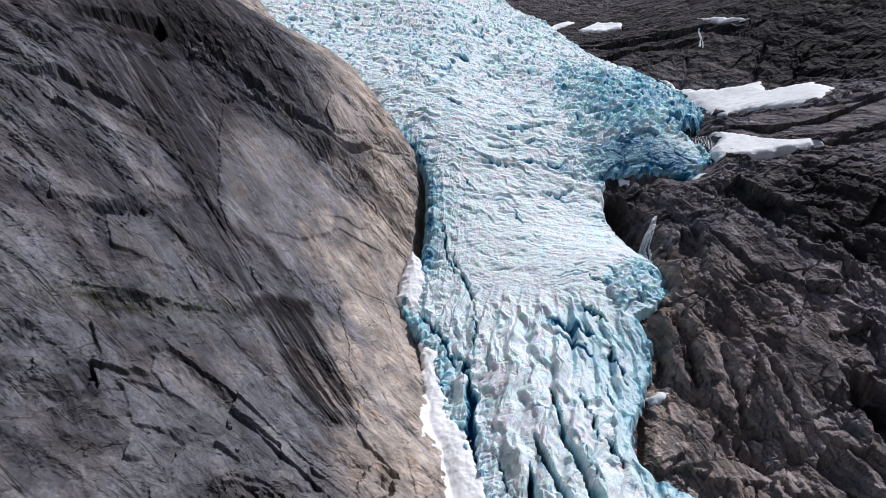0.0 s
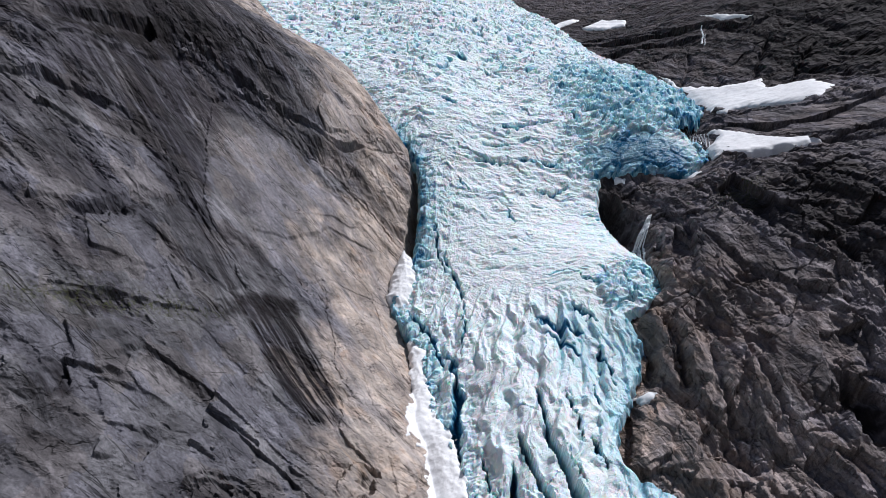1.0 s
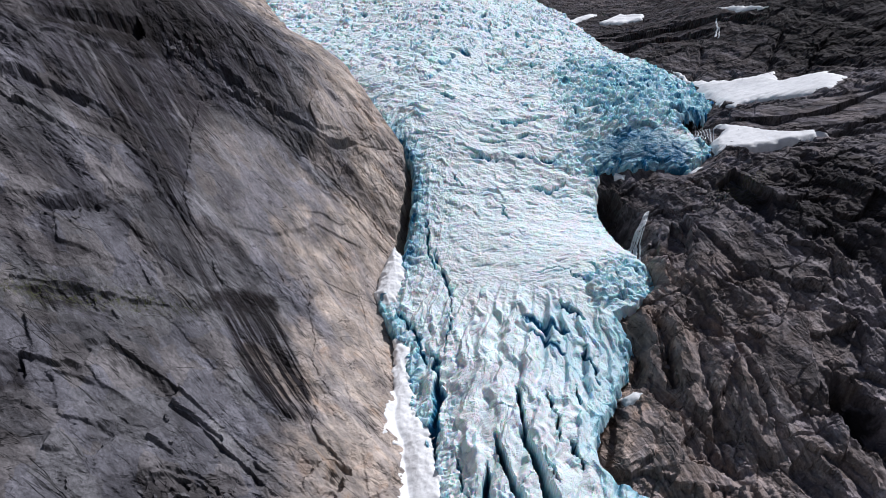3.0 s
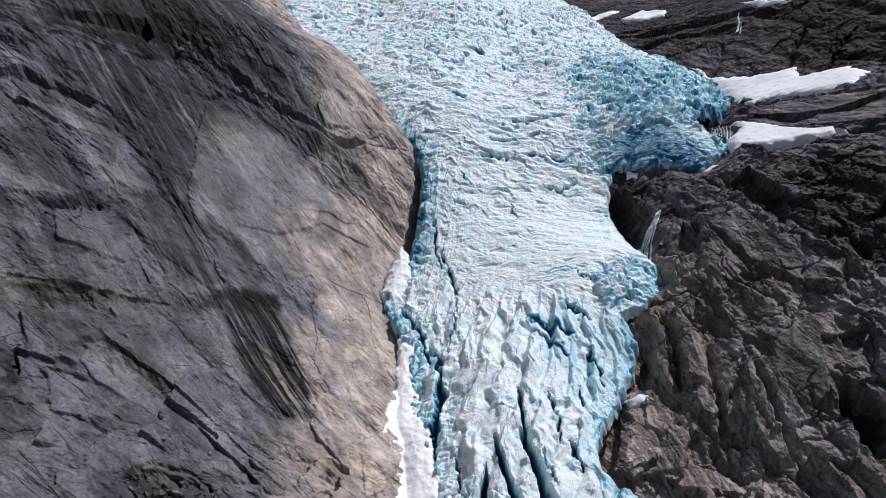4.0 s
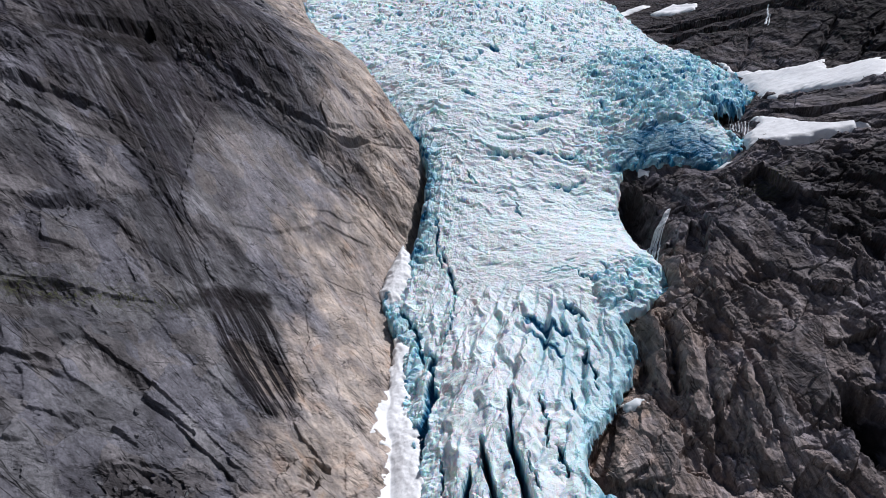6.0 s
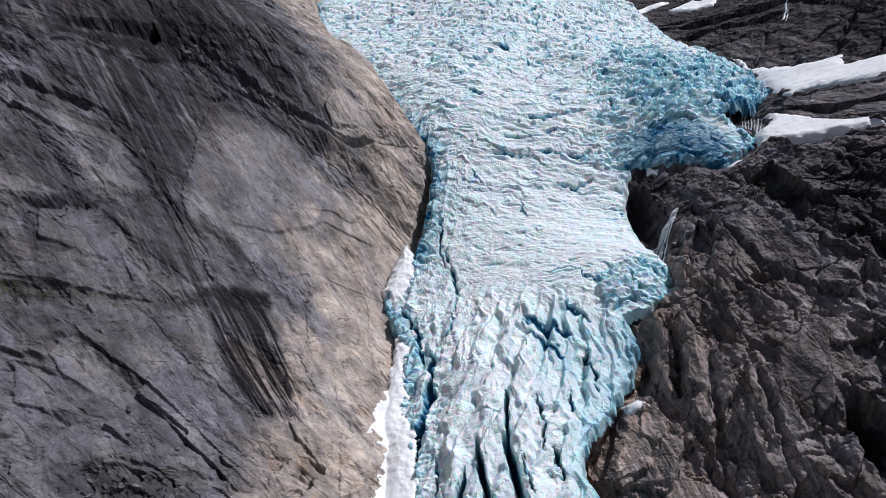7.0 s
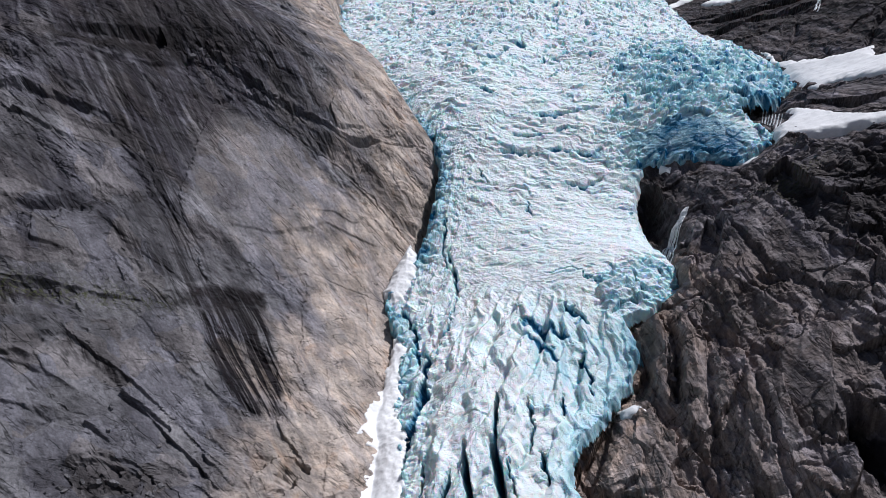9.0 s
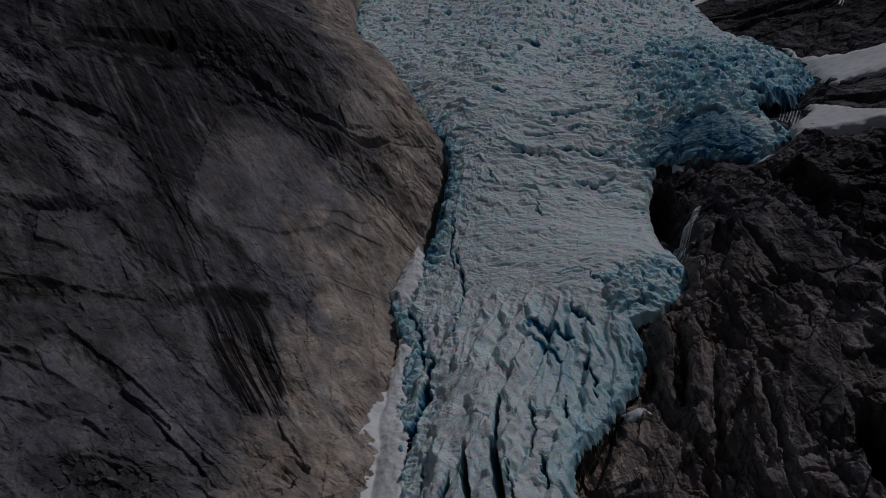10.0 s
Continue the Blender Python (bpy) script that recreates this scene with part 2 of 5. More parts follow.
WEST_H = (
    (231, 247, 239, 231, 233, 229, 212, 170, 60, -120),
    (188, 196, 187, 182, 168, 162, 124, 63, -3, -199),
    (159, 154, 138, 126, 111, 130, 95, 30, -31, -212),
    (127, 98, 74, 61, 59, 87, 64, 3, -60, -220),
    (95, 51, 28, 16, 23, 44, 38, -14, -82, -224),
    (61, 21, -7, -26, -12, 7, 10, -24, -103, -227),
    (22, -11, -44, -54, -40, -29, -17, -31, -124, -230),
)
EAST_U = (90, 150, 210, 280, 380, 520)
EAST_V = (-260, -130, -60, 20, 90, 160, 230, 330, 500, 800, 1600)
EAST_H = (
    (-19, -36, -38, -45, -49, -45, -46, -68, -130, -230, -503),
    (-1, -15, -12, -8, -26, -26, -35, -65, -118, -214, -487),
    (17, 2, 16, 16, 14, -1, -29, -60, -102, -204, -471),
    (32, 38, 35, 46, 41, 14, -6, -47, -73, -191, -455),
    (47, 57, 71, 84, 68, 44, 30, -2, -20, -139, -432),
    (75, 107, 118, 118, 102, 81, 62, 63, 60, -60, -400),
)
ICE_U = (-220, -110, -10, 60, 125, 190, 260)
ICE_V = (-220, -120, -50, 30, 120, 210, 300, 420, 560, 800, 1500)
ICE_H = (
    (7, -2, -6, -7, -5, 1, 0, -8, -29, -100, -462),
    (8, -10, -13, -6, 0, 8, 15, -17, -40, -130, -470),
    (-2, -11, -15, -13, 4, 18, 10, -14, -48, -158, -477),
    (15, 9, 4, -8, -11, 3, -11, -29, -68, -174, -480),
    (21, 1, -13, -3, -27, -8, -11, -42, -91, -186, -481),
    (16, -4, -15, -26, -21, 2, -21, -55, -114, -196, -481),
    (7, -6, -13, -20, -9, -12, -42, -73, -136, -203, -480),
)
# ---- the mountain as a tilted plane: u across, v up the slope, h out of it ----
TILT = radians(40.0)
ORIGIN = np.array((0.0, 450.0, 240.0))
AXIS_V = np.array((0.0, math.cos(TILT), math.sin(TILT)))
AXIS_H = np.array((0.0, -math.sin(TILT), math.cos(TILT)))


def spline(t, knots):
    """Weights of the knots for a smooth curve through them."""
    xs = np.asarray(knots, float)
    t = np.clip(np.asarray(t, float), xs[0], xs[-1])
    k = np.clip(np.searchsorted(xs, t) - 1, 0, len(xs) - 2)
    d = xs[k + 1] - xs[k]
    s = (t - xs[k]) / d
    w, r = np.zeros((len(t), len(xs))), np.arange(len(t))
    w[r, k] += 2 * s**3 - 3 * s**2 + 1
    w[r, k + 1] += 3 * s**2 - 2 * s**3
    for kk, slope in ((k, (s**3 - 2 * s**2 + s) * d), (k + 1, (s**3 - s**2) * d)):
        a, b = np.maximum(kk - 1, 0), np.minimum(kk + 1, len(xs) - 1)
        np.add.at(w, (r, b), slope / (xs[b] - xs[a]))
        np.add.at(w, (r, a), -slope / (xs[b] - xs[a]))
    return w


def loft(us, vs, knots_u, knots_v, heights):
    """Heights over the grid us x vs, lofted through the profiles."""
    return spline(us, knots_u) @ np.array(heights, float) @ spline(vs, knots_v).T


def step(x, a, b):
    s = np.clip((x - a) / (b - a), 0, 1)
    return s * s * (3 - 2 * s)


def bed_rock(us, vs):
    west = loft(us, vs, WEST_U, WEST_V, WEST_H)
    east = loft(us, vs, EAST_U, EAST_V, EAST_H)
    k = step(us, 20.0, 90.0)[:, None]
    return west * (1 - k) + east * k


def sheet(name, us, vs, h, keep=None, facet=False):
    """A mesh over the grid, out of the tilted plane by h."""
    nu, nv = h.shape
    uu, vv = np.broadcast_to(us[:, None], h.shape), np.broadcast_to(vs[None, :], h.shape)
    co = (ORIGIN + vv[..., None] * AXIS_V + h[..., None] * AXIS_H)
    co[..., 0] += uu
    ids = np.arange(nu * nv).reshape(nu, nv)
    quads = np.stack([ids[:-1, :-1], ids[1:, :-1], ids[1:, 1:], ids[:-1, 1:]], -1).reshape(-1, 4)
    if keep is not None:
        quads = quads[keep.ravel()]
    used, quads = np.unique(quads, return_inverse=True)
    quads = quads.reshape(-1, 4)
    me = bpy.data.meshes.new(name)
    me.vertices.add(len(used))
    me.vertices.foreach_set("co", co.reshape(-1, 3)[used].astype(np.float32).ravel())
    me.loops.add(quads.size)
    me.loops.foreach_set("vertex_index", quads.ravel().astype(np.int32))
    me.polygons.add(len(quads))
    me.polygons.foreach_set("loop_start", np.arange(0, quads.size, 4, dtype=np.int32))
    me.update(calc_edges=True)
    me.validate()
    if facet:
        me.polygons.foreach_set("use_smooth", np.zeros(len(quads), bool))
    else:
        me.polygons.foreach_set("use_smooth", np.ones(len(quads), bool))
    return new(name, me), used


# ---- noise ----
def _hash(ix, iy, seed):
    n = (ix.astype(np.int64) * 374761393 + iy.astype(np.int64) * 668265263 + seed * 1442695041) & 0x7FFFFFFF
    n = ((n ^ (n >> 13)) * 1274126177) & 0x7FFFFFFF
    n = ((n ^ (n >> 15)) * 2246822519) & 0x7FFFFFFF
    return ((n ^ (n >> 14)) & 0xFFFFF) / float(0xFFFFF)


def value_noise(x, y, seed=0):
    """Smooth noise from -1 to 1 with features about one unit wide."""
    fx, fy = np.floor(x), np.floor(y)
    tx, ty = x - fx, y - fy
    ix, iy = fx.astype(np.int64), fy.astype(np.int64)
    sx, sy = tx**3 * (tx * (tx * 6 - 15) + 10), ty**3 * (ty * (ty * 6 - 15) + 10)
    total = 0.0
    for dx in (0, 1):
        for dy in (0, 1):
            turn = _hash(ix + dx, iy + dy, seed) * 2 * math.pi
            g = np.cos(turn) * (tx - dx) + np.sin(turn) * (ty - dy)
            total = total + g * (sx if dx else 1 - sx) * (sy if dy else 1 - sy)
    return total * 1.5


def fbm(x, y, octaves, seed=0, gain=0.5):
    out, amp = 0.0, 1.0
    for k in range(octaves):
        out = out + amp * value_noise(x * 2.03**k, y * 2.03**k, seed + 17 * k)
        amp *= gain
    return out


def ridged(x, y, octaves, seed=0, gain=0.5):
    """Sharp crests: 0 in the hollows, about 1 on the crests."""
    out, amp, norm = 0.0, 1.0, 0.0
    for k in range(octaves):
        out = out + amp * (1 - np.abs(value_noise(x * 2.1**k, y * 2.1**k, seed + 31 * k))) ** 2
        norm += amp
        amp *= gain
    return out / norm


def blocks(x, y, seed=0):
    """Broken blocks: the gap to the nearest joint, and a random number and two slopes for each block."""
    ix, iy = np.floor(x).astype(np.int64), np.floor(y).astype(np.int64)
    d1, d2 = np.full(x.shape, 9.0), np.full(x.shape, 9.0)
    who, ox, oy = np.zeros(x.shape), np.zeros(x.shape), np.zeros(x.shape)
    for dx in (-1, 0, 1):
        for dy in (-1, 0, 1):
            jx, jy = ix + dx, iy + dy
            px, py = x - jx - _hash(jx, jy, seed), y - jy - _hash(jx, jy, seed + 7)
            d = px * px + py * py
            first = d < d1
            d2 = np.where(first, d1, np.minimum(d2, d))
            d1 = np.where(first, d, d1)
            who = np.where(first, _hash(jx, jy, seed + 13), who)
            ox, oy = np.where(first, px, ox), np.where(first, py, oy)
    a = who * 41.0
    return np.sqrt(d2) - np.sqrt(d1), who, ox * np.cos(a) + oy * np.sin(a)


def facets(x, y, seed, ways):
    """Flat faces that meet in sharp edges, folded across the given directions (degrees)."""
    out = 0.0
    for k, way in enumerate(ways):
        a = radians(way)
        p = (x * math.cos(a) + y * math.sin(a)) * (0.8 + 0.37 * k) + 0.45 * value_noise(x * 0.35, y * 0.35, seed + k) + 0.37 * k
        p = p - np.floor(p)
        up = 0.62 + 0.25 * math.sin(seed + 2.3 * k)
        out = out + np.where(p < up, p / up, (1 - p) / (1 - up)) - 0.5
    return out / len(ways)


def plates(across, along, period, seed, sharp=0.88):
    """Overlapping sheets of rock: each rises slowly and breaks off at its lower edge."""
    p = across / period + 0.55 * value_noise(along / (period * 2.6), across / (period * 0.9), seed)
    k = np.floor(p)
    p = p - k
    proud = 0.35 + 0.65 * _hash(k.astype(np.int64), np.floor(along / (period * 3.1) + 0.5 * value_noise(across / period, k * 1.7, seed + 1)).astype(np.int64), seed + 2)
    return (1 - p - step(1 - p, sharp, 1.0)) * proud


def fractures(along, across, long, wide, seed, deep, lift):
    """Long wandering cracks, with the rock on one side standing higher."""
    n = value_noise(along / long, across / wide, seed) + 0.3 * value_noise(2.7 * along / long, 2.3 * across / wide, seed + 1)
    strong = np.clip(0.55 + 1.1 * value_noise(along / (0.8 * long), across / (2 * wide), seed + 2), 0.05, 1.2)
    return strong * (lift * np.tanh(n / 0.06) - deep * np.exp(-np.abs(n) * wide * 0.6 / 0.55))


def to_line(u, v, line):
    """Distance to a polyline, the side (+ left of its way), and how far along it from 0 to 1."""
    line = np.array(line, float)
    best, side, along = np.full(u.shape, 1e9), np.zeros(u.shape), np.zeros(u.shape)
    lengths = np.hypot(*np.diff(line, axis=0).T)
    start, total = 0.0, lengths.sum()
    for (ax, ay), (bx, by), n in zip(line[:-1], line[1:], lengths):
        s = np.clip(((u - ax) * (bx - ax) + (v - ay) * (by - ay)) / n**2, 0, 1)
        d = np.hypot(u - ax - s * (bx - ax), v - ay - s * (by - ay))
        near = d < best
        cross = (bx - ax) * (v - ay) - (by - ay) * (u - ax)
        best = np.where(near, d, best)
        side = np.where(near, np.sign(cross), side)
        along = np.where(near, (start + s * n) / total, along)
        start += n
    return best, side, along


def inside(u, v, outline):
    """Signed distance to a closed outline, positive inside."""
    ring = list(outline) + [outline[0]]
    d, _, _ = to_line(u, v, ring)
    odd = np.zeros(u.shape, bool)
    for (ax, ay), (bx, by) in zip(ring[:-1], ring[1:]):
        if ay != by:
            odd ^= ((ay > v) != (by > v)) & (u < (bx - ax) * (v - ay) / (by - ay) + ax)
    return np.where(odd, d, -d)


def near(us, vs, line, reach):
    """The part of the grid round a line."""
    p = np.array(line, float)
    i = np.searchsorted(us, (p[:, 0].min() - reach, p[:, 0].max() + reach))
    j = np.searchsorted(vs, (p[:, 1].min() - reach, p[:, 1].max() + reach))
    return np.s_[i[0]:i[1], j[0]:j[1]]


def zone(us, vs, outline, soft, edge=0.4, sway=0.0):
    """1 inside the outline and 0 outside, with a soft and swaying border."""
    out = np.zeros((len(us), len(vs)))
    w = near(us, vs, outline, soft + 2 * sway + 2)
    u, v = np.meshgrid(us, vs, indexing="ij")
    u, v = u[w], v[w]
    out[w] = np.clip(inside(u + (sway * fbm(u / 9, v / 9, 3, 71) if sway else 0), v, outline) / soft + edge, 0, 1)
    return out


def ledge(h, us, vs, line, depth, reach, lip=0.4, rough=1.0):
    """A step in the rock: below the line (right of its way, when it runs to the right) the face lies deeper."""
    w = near(us, vs, line, reach * 4)
    u, v = np.meshgrid(us, vs, indexing="ij")
    u, v = u[w], v[w]
    wob = 1.5 * rough * value_noise(u / 7, v / 7, 5) + 0.6 * rough * value_noise(u / 2.5, v / 2.5, 6)
    d, side, along = to_line(u + wob, v + wob, line)
    taper = np.clip(np.sin(np.pi * along), 0, 1) ** 0.5 * np.clip(0.85 + 0.7 * value_noise(along * 7 + depth, along * 0, 55), 0.3, 1.2)
    below = step(-side * d, -0.3, 0.7) * np.exp(-d / reach)
    above = np.exp(-d / (reach * 0.7)) * (side > 0)
    h[w] += taper * (-depth * below + lip * depth * above)


def bench(h, us, vs, outline, lift, tilt=(0.0, 0.0), smooth=0.0):
    """A block or slab with a flat face of its own, standing proud inside the outline."""
    w = near(us, vs, outline, 6)
    u, v = np.meshgrid(us, vs, indexing="ij")
    u, v = u[w], v[w]
    d = inside(u + 0.7 * value_noise(u / 4, v / 4, 60), v + 0.7 * value_noise(u / 4, v / 4, 61), outline)
    mid_u, mid_v = np.mean([p[0] for p in outline]), np.mean([p[1] for p in outline])
    k = step(d, -0.5, 0.7)
    plane = lift + tilt[0] * (u - mid_u) + tilt[1] * (v - mid_v)
    if smooth:
        part_of = h[w]
        base = np.linalg.lstsq(np.stack([u[k > 0.5], v[k > 0.5], np.ones((k > 0.5).sum())], -1), part_of[k > 0.5], rcond=None)[0]
        flat = base[0] * u + base[1] * v + base[2]
        h[w] = part_of + smooth * k * (flat - part_of)
    h[w] += k * plane


def cleft(h, us, vs, line, depth, width, rough=1.0, uneven=0.0):
    """A cut with steep sides along a line."""
    w = near(us, vs, line, width * 3 + 4)
    u, v = np.meshgrid(us, vs, indexing="ij")
    u, v = u[w], v[w]
    wob = rough * value_noise(u / 7, v / 7, 8) + 0.4 * rough * value_noise(u / 2.2, v / 2.2, 9) + uneven * value_noise(u / 3.1, v / 3.1, 77)
    d, side, along = to_line(u + wob, v + wob, line)
    d = d * (1 + uneven * np.where(side > 0, 0.5, -0.35))
    taper = np.clip(np.minimum(along, 1 - along) * 6, 0, 1) ** 0.6
    wide = width * (0.3 + 0.7 * np.sin(np.pi * np.clip(along, 0, 1)) ** 0.7) * (1 + (0.55 + 0.5 * uneven) * value_noise(along * (6 + 5 * uneven) + depth, along * 0 + width, 56))
    cut = taper * np.clip(1.15 - d / wide, 0, 1) ** 0.8
    h[w] -= depth * cut
    return w, cut


def spans(*rows):
    """An axis with its own spacing in each span: (from, to, step), ..."""
    return np.concatenate([np.arange(a, b, s) for a, b, s in rows])


# ---- the outline of the ice and of the rock wall beside it ----
ICE_WEST = ((-270, 1500), (-250, 700), (-228, 500), (-195, 409), (-130, 294), (-82, 229), (-50, 187), (-24, 160), (-12, 134),
            (-10.5, 110), (-11, 77), (-14, 55), (-18, 43), (-25, 27), (-28, 10), (-20, -6), (-11, -20), (-3, -39), (-4, -48), (1, -73),
            (11, -94), (15, -116), (22, -140), (30, -230))
ICE_EAST = ((150, -230), (128, -133), (113, -126), (104, -117), (102, -102), (105, -90), (117, -68), (127, -44), (135, -23), (131, -12),
            (125, -2), (141, 8), (160, 27), (157, 53), (143, 70), (136, 91), (131, 119), (131, 140), (135, 160), (149, 167), (163, 163),
            (184, 158), (205, 152), (222, 167), (232, 183), (214, 193), (205, 222), (240, 249), (266, 300), (266, 347), (243, 420),
            (206, 500), (182, 640), (150, 900), (85, 1500))
ICE_OUTLINE = ICE_WEST + ICE_EAST
WALL_EDGE_V = (-260, -136, -123, -103, -91, -74, -53, -30, -11, -1, 21, 57, 85, 110, 134, 162, 178, 196, 229, 300, 368, 420, 500, 900)
WALL_EDGE_U = (-10, -2, 1, 0, -8, -10, -9, -9, -14, -22, -29, -24, -22, -21, -21, -24, -32, -46, -74, -115, -150, -190, -232, -260)

# ---- bedrock ----
RU = spans((-330, -205, 3.0), (-205, 0, 0.62), (0, 285, 0.75), (285, 400, 1.6), (400, 521, 4.0))
RV = spans((-260, -196, 3.0), (-196, 200, 0.65), (200, 420, 1.1), (420, 900, 2.6), (900, 1601, 7.0))
U, V = np.meshgrid(RU, RV, indexing="ij")
rock = bed_rock(RU, RV)
edge_u = np.interp(V + 2.5 * value_noise(V / 14, V * 0, 3), WALL_EDGE_V, WALL_EDGE_U) + 1.2 * value_noise(U / 5, V / 5, 4)
past_edge = U - edge_u
west = step(-(U - 40), -10, 10)                     # 1 on the western wall
scoured = np.interp(V, (-160, -100, -40, 90, 140, 300), (40, 49, 50, 44, 58, 54))
fresh = step(past_edge + scoured + 16 * fbm(U / 24, V / 24, 4, 65), -16, 16) * west   # scoured, recently uncovered rock beside the ice

ALL_U, ALL_V = U, V
w_cols, e_cols = int(np.searchsorted(RU, 52.0)), int(np.searchsorted(RU, 28.0))

# the western wall: long joints that dip to the south-east, smooth slabs between them
U, V = ALL_U[:w_cols], ALL_V[:w_cols]
along_j, across_j = U * 0.88 - V * 0.47, U * 0.47 + V * 0.88
warp = 6 * fbm(U / 40, V / 40, 2, 11)
slab_zone = np.clip(inside(U, V, ((-131, 83), (-95, 93), (-49, 64), (-27, 58), (-20, 0), (-12, -60), (-8, -95), (-30, -110), (-50, -60), (-70, 0),
                                  (-98, -32), (-122, 1))) / 10 + 0.5, 0, 1)
rough_zone = 1 - 0.72 * slab_zone
patchy = np.clip(0.55 + 0.9 * fbm(U / 34, V / 34, 2, 10), 0.08, 1.25)
level_a, level_b = U * 0.62 + V * 0.78, V * 0.62 - U * 0.78        # along and across the level ledges
_, slab_id, slab_tilt = blocks((along_j + 1.6 * warp) / 48, (across_j - 0.8 * warp) / 21, 150)
_, joint_id, joint_tilt = blocks((along_j + warp) / 26, (across_j + 0.4 * warp) / 8.0, 15)
_, small_id, small_tilt = blocks(along_j / 7.5 + 0.15 * warp, across_j / 3.0, 16)
run_a, run_b = V * 0.68 - U * 0.73, U * 0.68 + V * 0.73                # down the fall line and across it
_, face_id, face_tilt = blocks((level_a + 1.2 * warp) / 21, (level_b + warp) / 12, 152)
_, _, lump_tilt = blocks((U - warp) / 9, (V + 0.5 * U + warp) / 6.5, 153)
patchy = 0.25 + 0.75 * patchy
thin_a, thin_b = U * 0.95 - V * 0.31, U * 0.31 + V * 0.95              # the thin sheets of the upper wall
heap_gap, heap_id, heap_tilt = blocks((U + 0.3 * warp) / 5.0, (V + 0.4 * U) / 5.5, 155)
rubble = np.zeros(U.shape)                                             # broken rock under the roofs
for outline in (((-170, 122), (-150, 124), (-140, 116), (-142, 104), (-160, 100), (-167, 108)), ((-128, 110), (-112, 108), (-96, 110), (-98, 117), (-118, 116)),
                ((-90, -190), (-89, -175), (-85, -168), (-74, -163), (-62, -164), (-58, -190)), ((-150, -80), (-143, -44), (-139, -48), (-146, -84))):
    rubble = np.maximum(rubble, zone(RU[:w_cols], RV, outline, 3, 0.5))
jointed = np.clip(inside(U, V, ((-215, 40), (-190, 35), (-165, 8), (-140, 0), (-122, -30), (-130, -75), (-150, -105), (-200, -120), (-230, -40))) / 14 + 0.4, 0, 1)
west_relief = (1.0 * fbm(U / 38, V / 38, 2, 18) + (0.3 + 0.7 * rough_zone) * 5.0 * facets(along_j / 62, across_j / 27, 170, (60, 95, 130))
               + rough_zone * patchy * (0.8 * joint_tilt + 0.5 * slab_tilt + 0.9 * face_tilt + 4.2 * facets(U / 34 + 0.05 * warp, V / 27, 177, (20, 75, 140)) + 1.6 * facets(U / 13 + 0.1 * warp, V / 11, 178, (35, 100, 160))
                                        + 0.8 * lump_tilt)
               + rubble * (3.0 * heap_tilt + 1.6 * (heap_id - 0.5) - 0.8 * np.exp(-heap_gap / 0.08))
               + jointed * (1.1 * plates(thin_b + 0.5 * warp, thin_a, 9.0, 12, 0.95) + 0.6 * plates(thin_b + 0.3 * warp, thin_a, 4.3, 14, 0.93) + 0.5 * small_tilt)
               + (0.30 + 0.4 * rough_zone * patchy) * (fractures(along_j + warp, across_j + warp, 85, 19, 101, 1.2, 0.0)
                                                       + fractures(level_a - warp, level_b + warp, 75, 24, 104, 1.2, 0.1)
                                                       + fractures(run_a, run_b + 0.5 * warp, 60, 14, 107, 0.9, 0.15))
               + rough_zone * patchy * (fractures(along_j, across_j + 0.6 * warp, 36, 9.5, 110, 0.8, 0.15) + fractures(along_j, across_j, 15, 4.2, 113, 0.4, 0.10)
                                        + fractures(across_j, along_j + warp, 30, 17, 116, 0.9, 0.2) + fractures(U, V + warp, 16, 11, 160, 0.8, 0.15)
                                        + 1.5 * facets(along_j / 20, across_j / 13, 28, (40, 100, 155)) + 0.6 * facets(along_j / 8, across_j / 5.5, 35, (30, 95, 150)))
               + (0.10 + 0.10 * rough_zone) * fbm(along_j / 5, across_j / 3.2, 4, 19))

# the eastern slope: broken ribs, gullies and blocks
U, V = ALL_U[e_cols:], ALL_V[e_cols:]
fall_u, fall_v = U * 0.92 + V * 0.38, V * 0.92 - U * 0.38
warp_e = 7 * fbm(U / 32, V / 32, 3, 21)
big_gap, big_id, big_tilt = blocks((fall_u + warp_e) / 19, (fall_v + warp_e) / 30, 22)
_, mid_id, mid_tilt = blocks((fall_u + 0.5 * warp_e) / 7.0, (fall_v - 0.4 * warp_e) / 9.5, 23)
_, _, tin_tilt = blocks(fall_u / 2.7 + 0.1 * warp_e, fall_v / 3.4, 24)
crag = np.clip(0.75 + 0.7 * fbm(U / 40, V / 40, 2, 29), 0.25, 1.3)
east_relief = (1.6 * fbm(U / 45, V / 45, 2, 25) + (1 - 0.5 * step(V, 20, 90)) * (6.0 * big_tilt + 2.4 * (big_id - 0.5)) - 1.2 * np.exp(-big_gap / 0.03)
               + crag * (7.5 * facets(fall_u / 30, fall_v / 100, 31, (0, 18, 165)) + 0.7 * facets(fall_u / 11, fall_v / 30, 32, (5, 40, 150))
                         + 0.6 * mid_tilt + 0.35 * (mid_id - 0.5))
               + (2.6 - 1.4 * step(V, 20, 90)) * plates(fall_u + 0.6 * warp_e, fall_v, 21.0, 34, 0.94) * crag
               + fractures(fall_v, fall_u + warp_e, 75, 17, 121, 2.6, 1.4) + fractures(fall_v, fall_u + 0.5 * warp_e, 32, 7.5, 124, 1.2, 0.3)
               + crag * fractures(fall_v, fall_u, 13, 3.4, 127, 0.35, 0.15)
               + fractures(fall_u + warp_e, fall_v, 55, 26, 130, 1.8, 0.5) + fractures(fall_u, fall_v + warp_e, 20, 9, 133, 0.8, 0.25)
               + 1.9 * facets(fall_u / 7.5, fall_v / 13, 36, (10, 60, 140)) + 0.35 * tin_tilt + fractures(U, V, 9, 4.5, 136, 0.4, 0.12)
               + 0.12 * fbm(U / 4, V / 4, 4, 27))
U, V = ALL_U, ALL_V
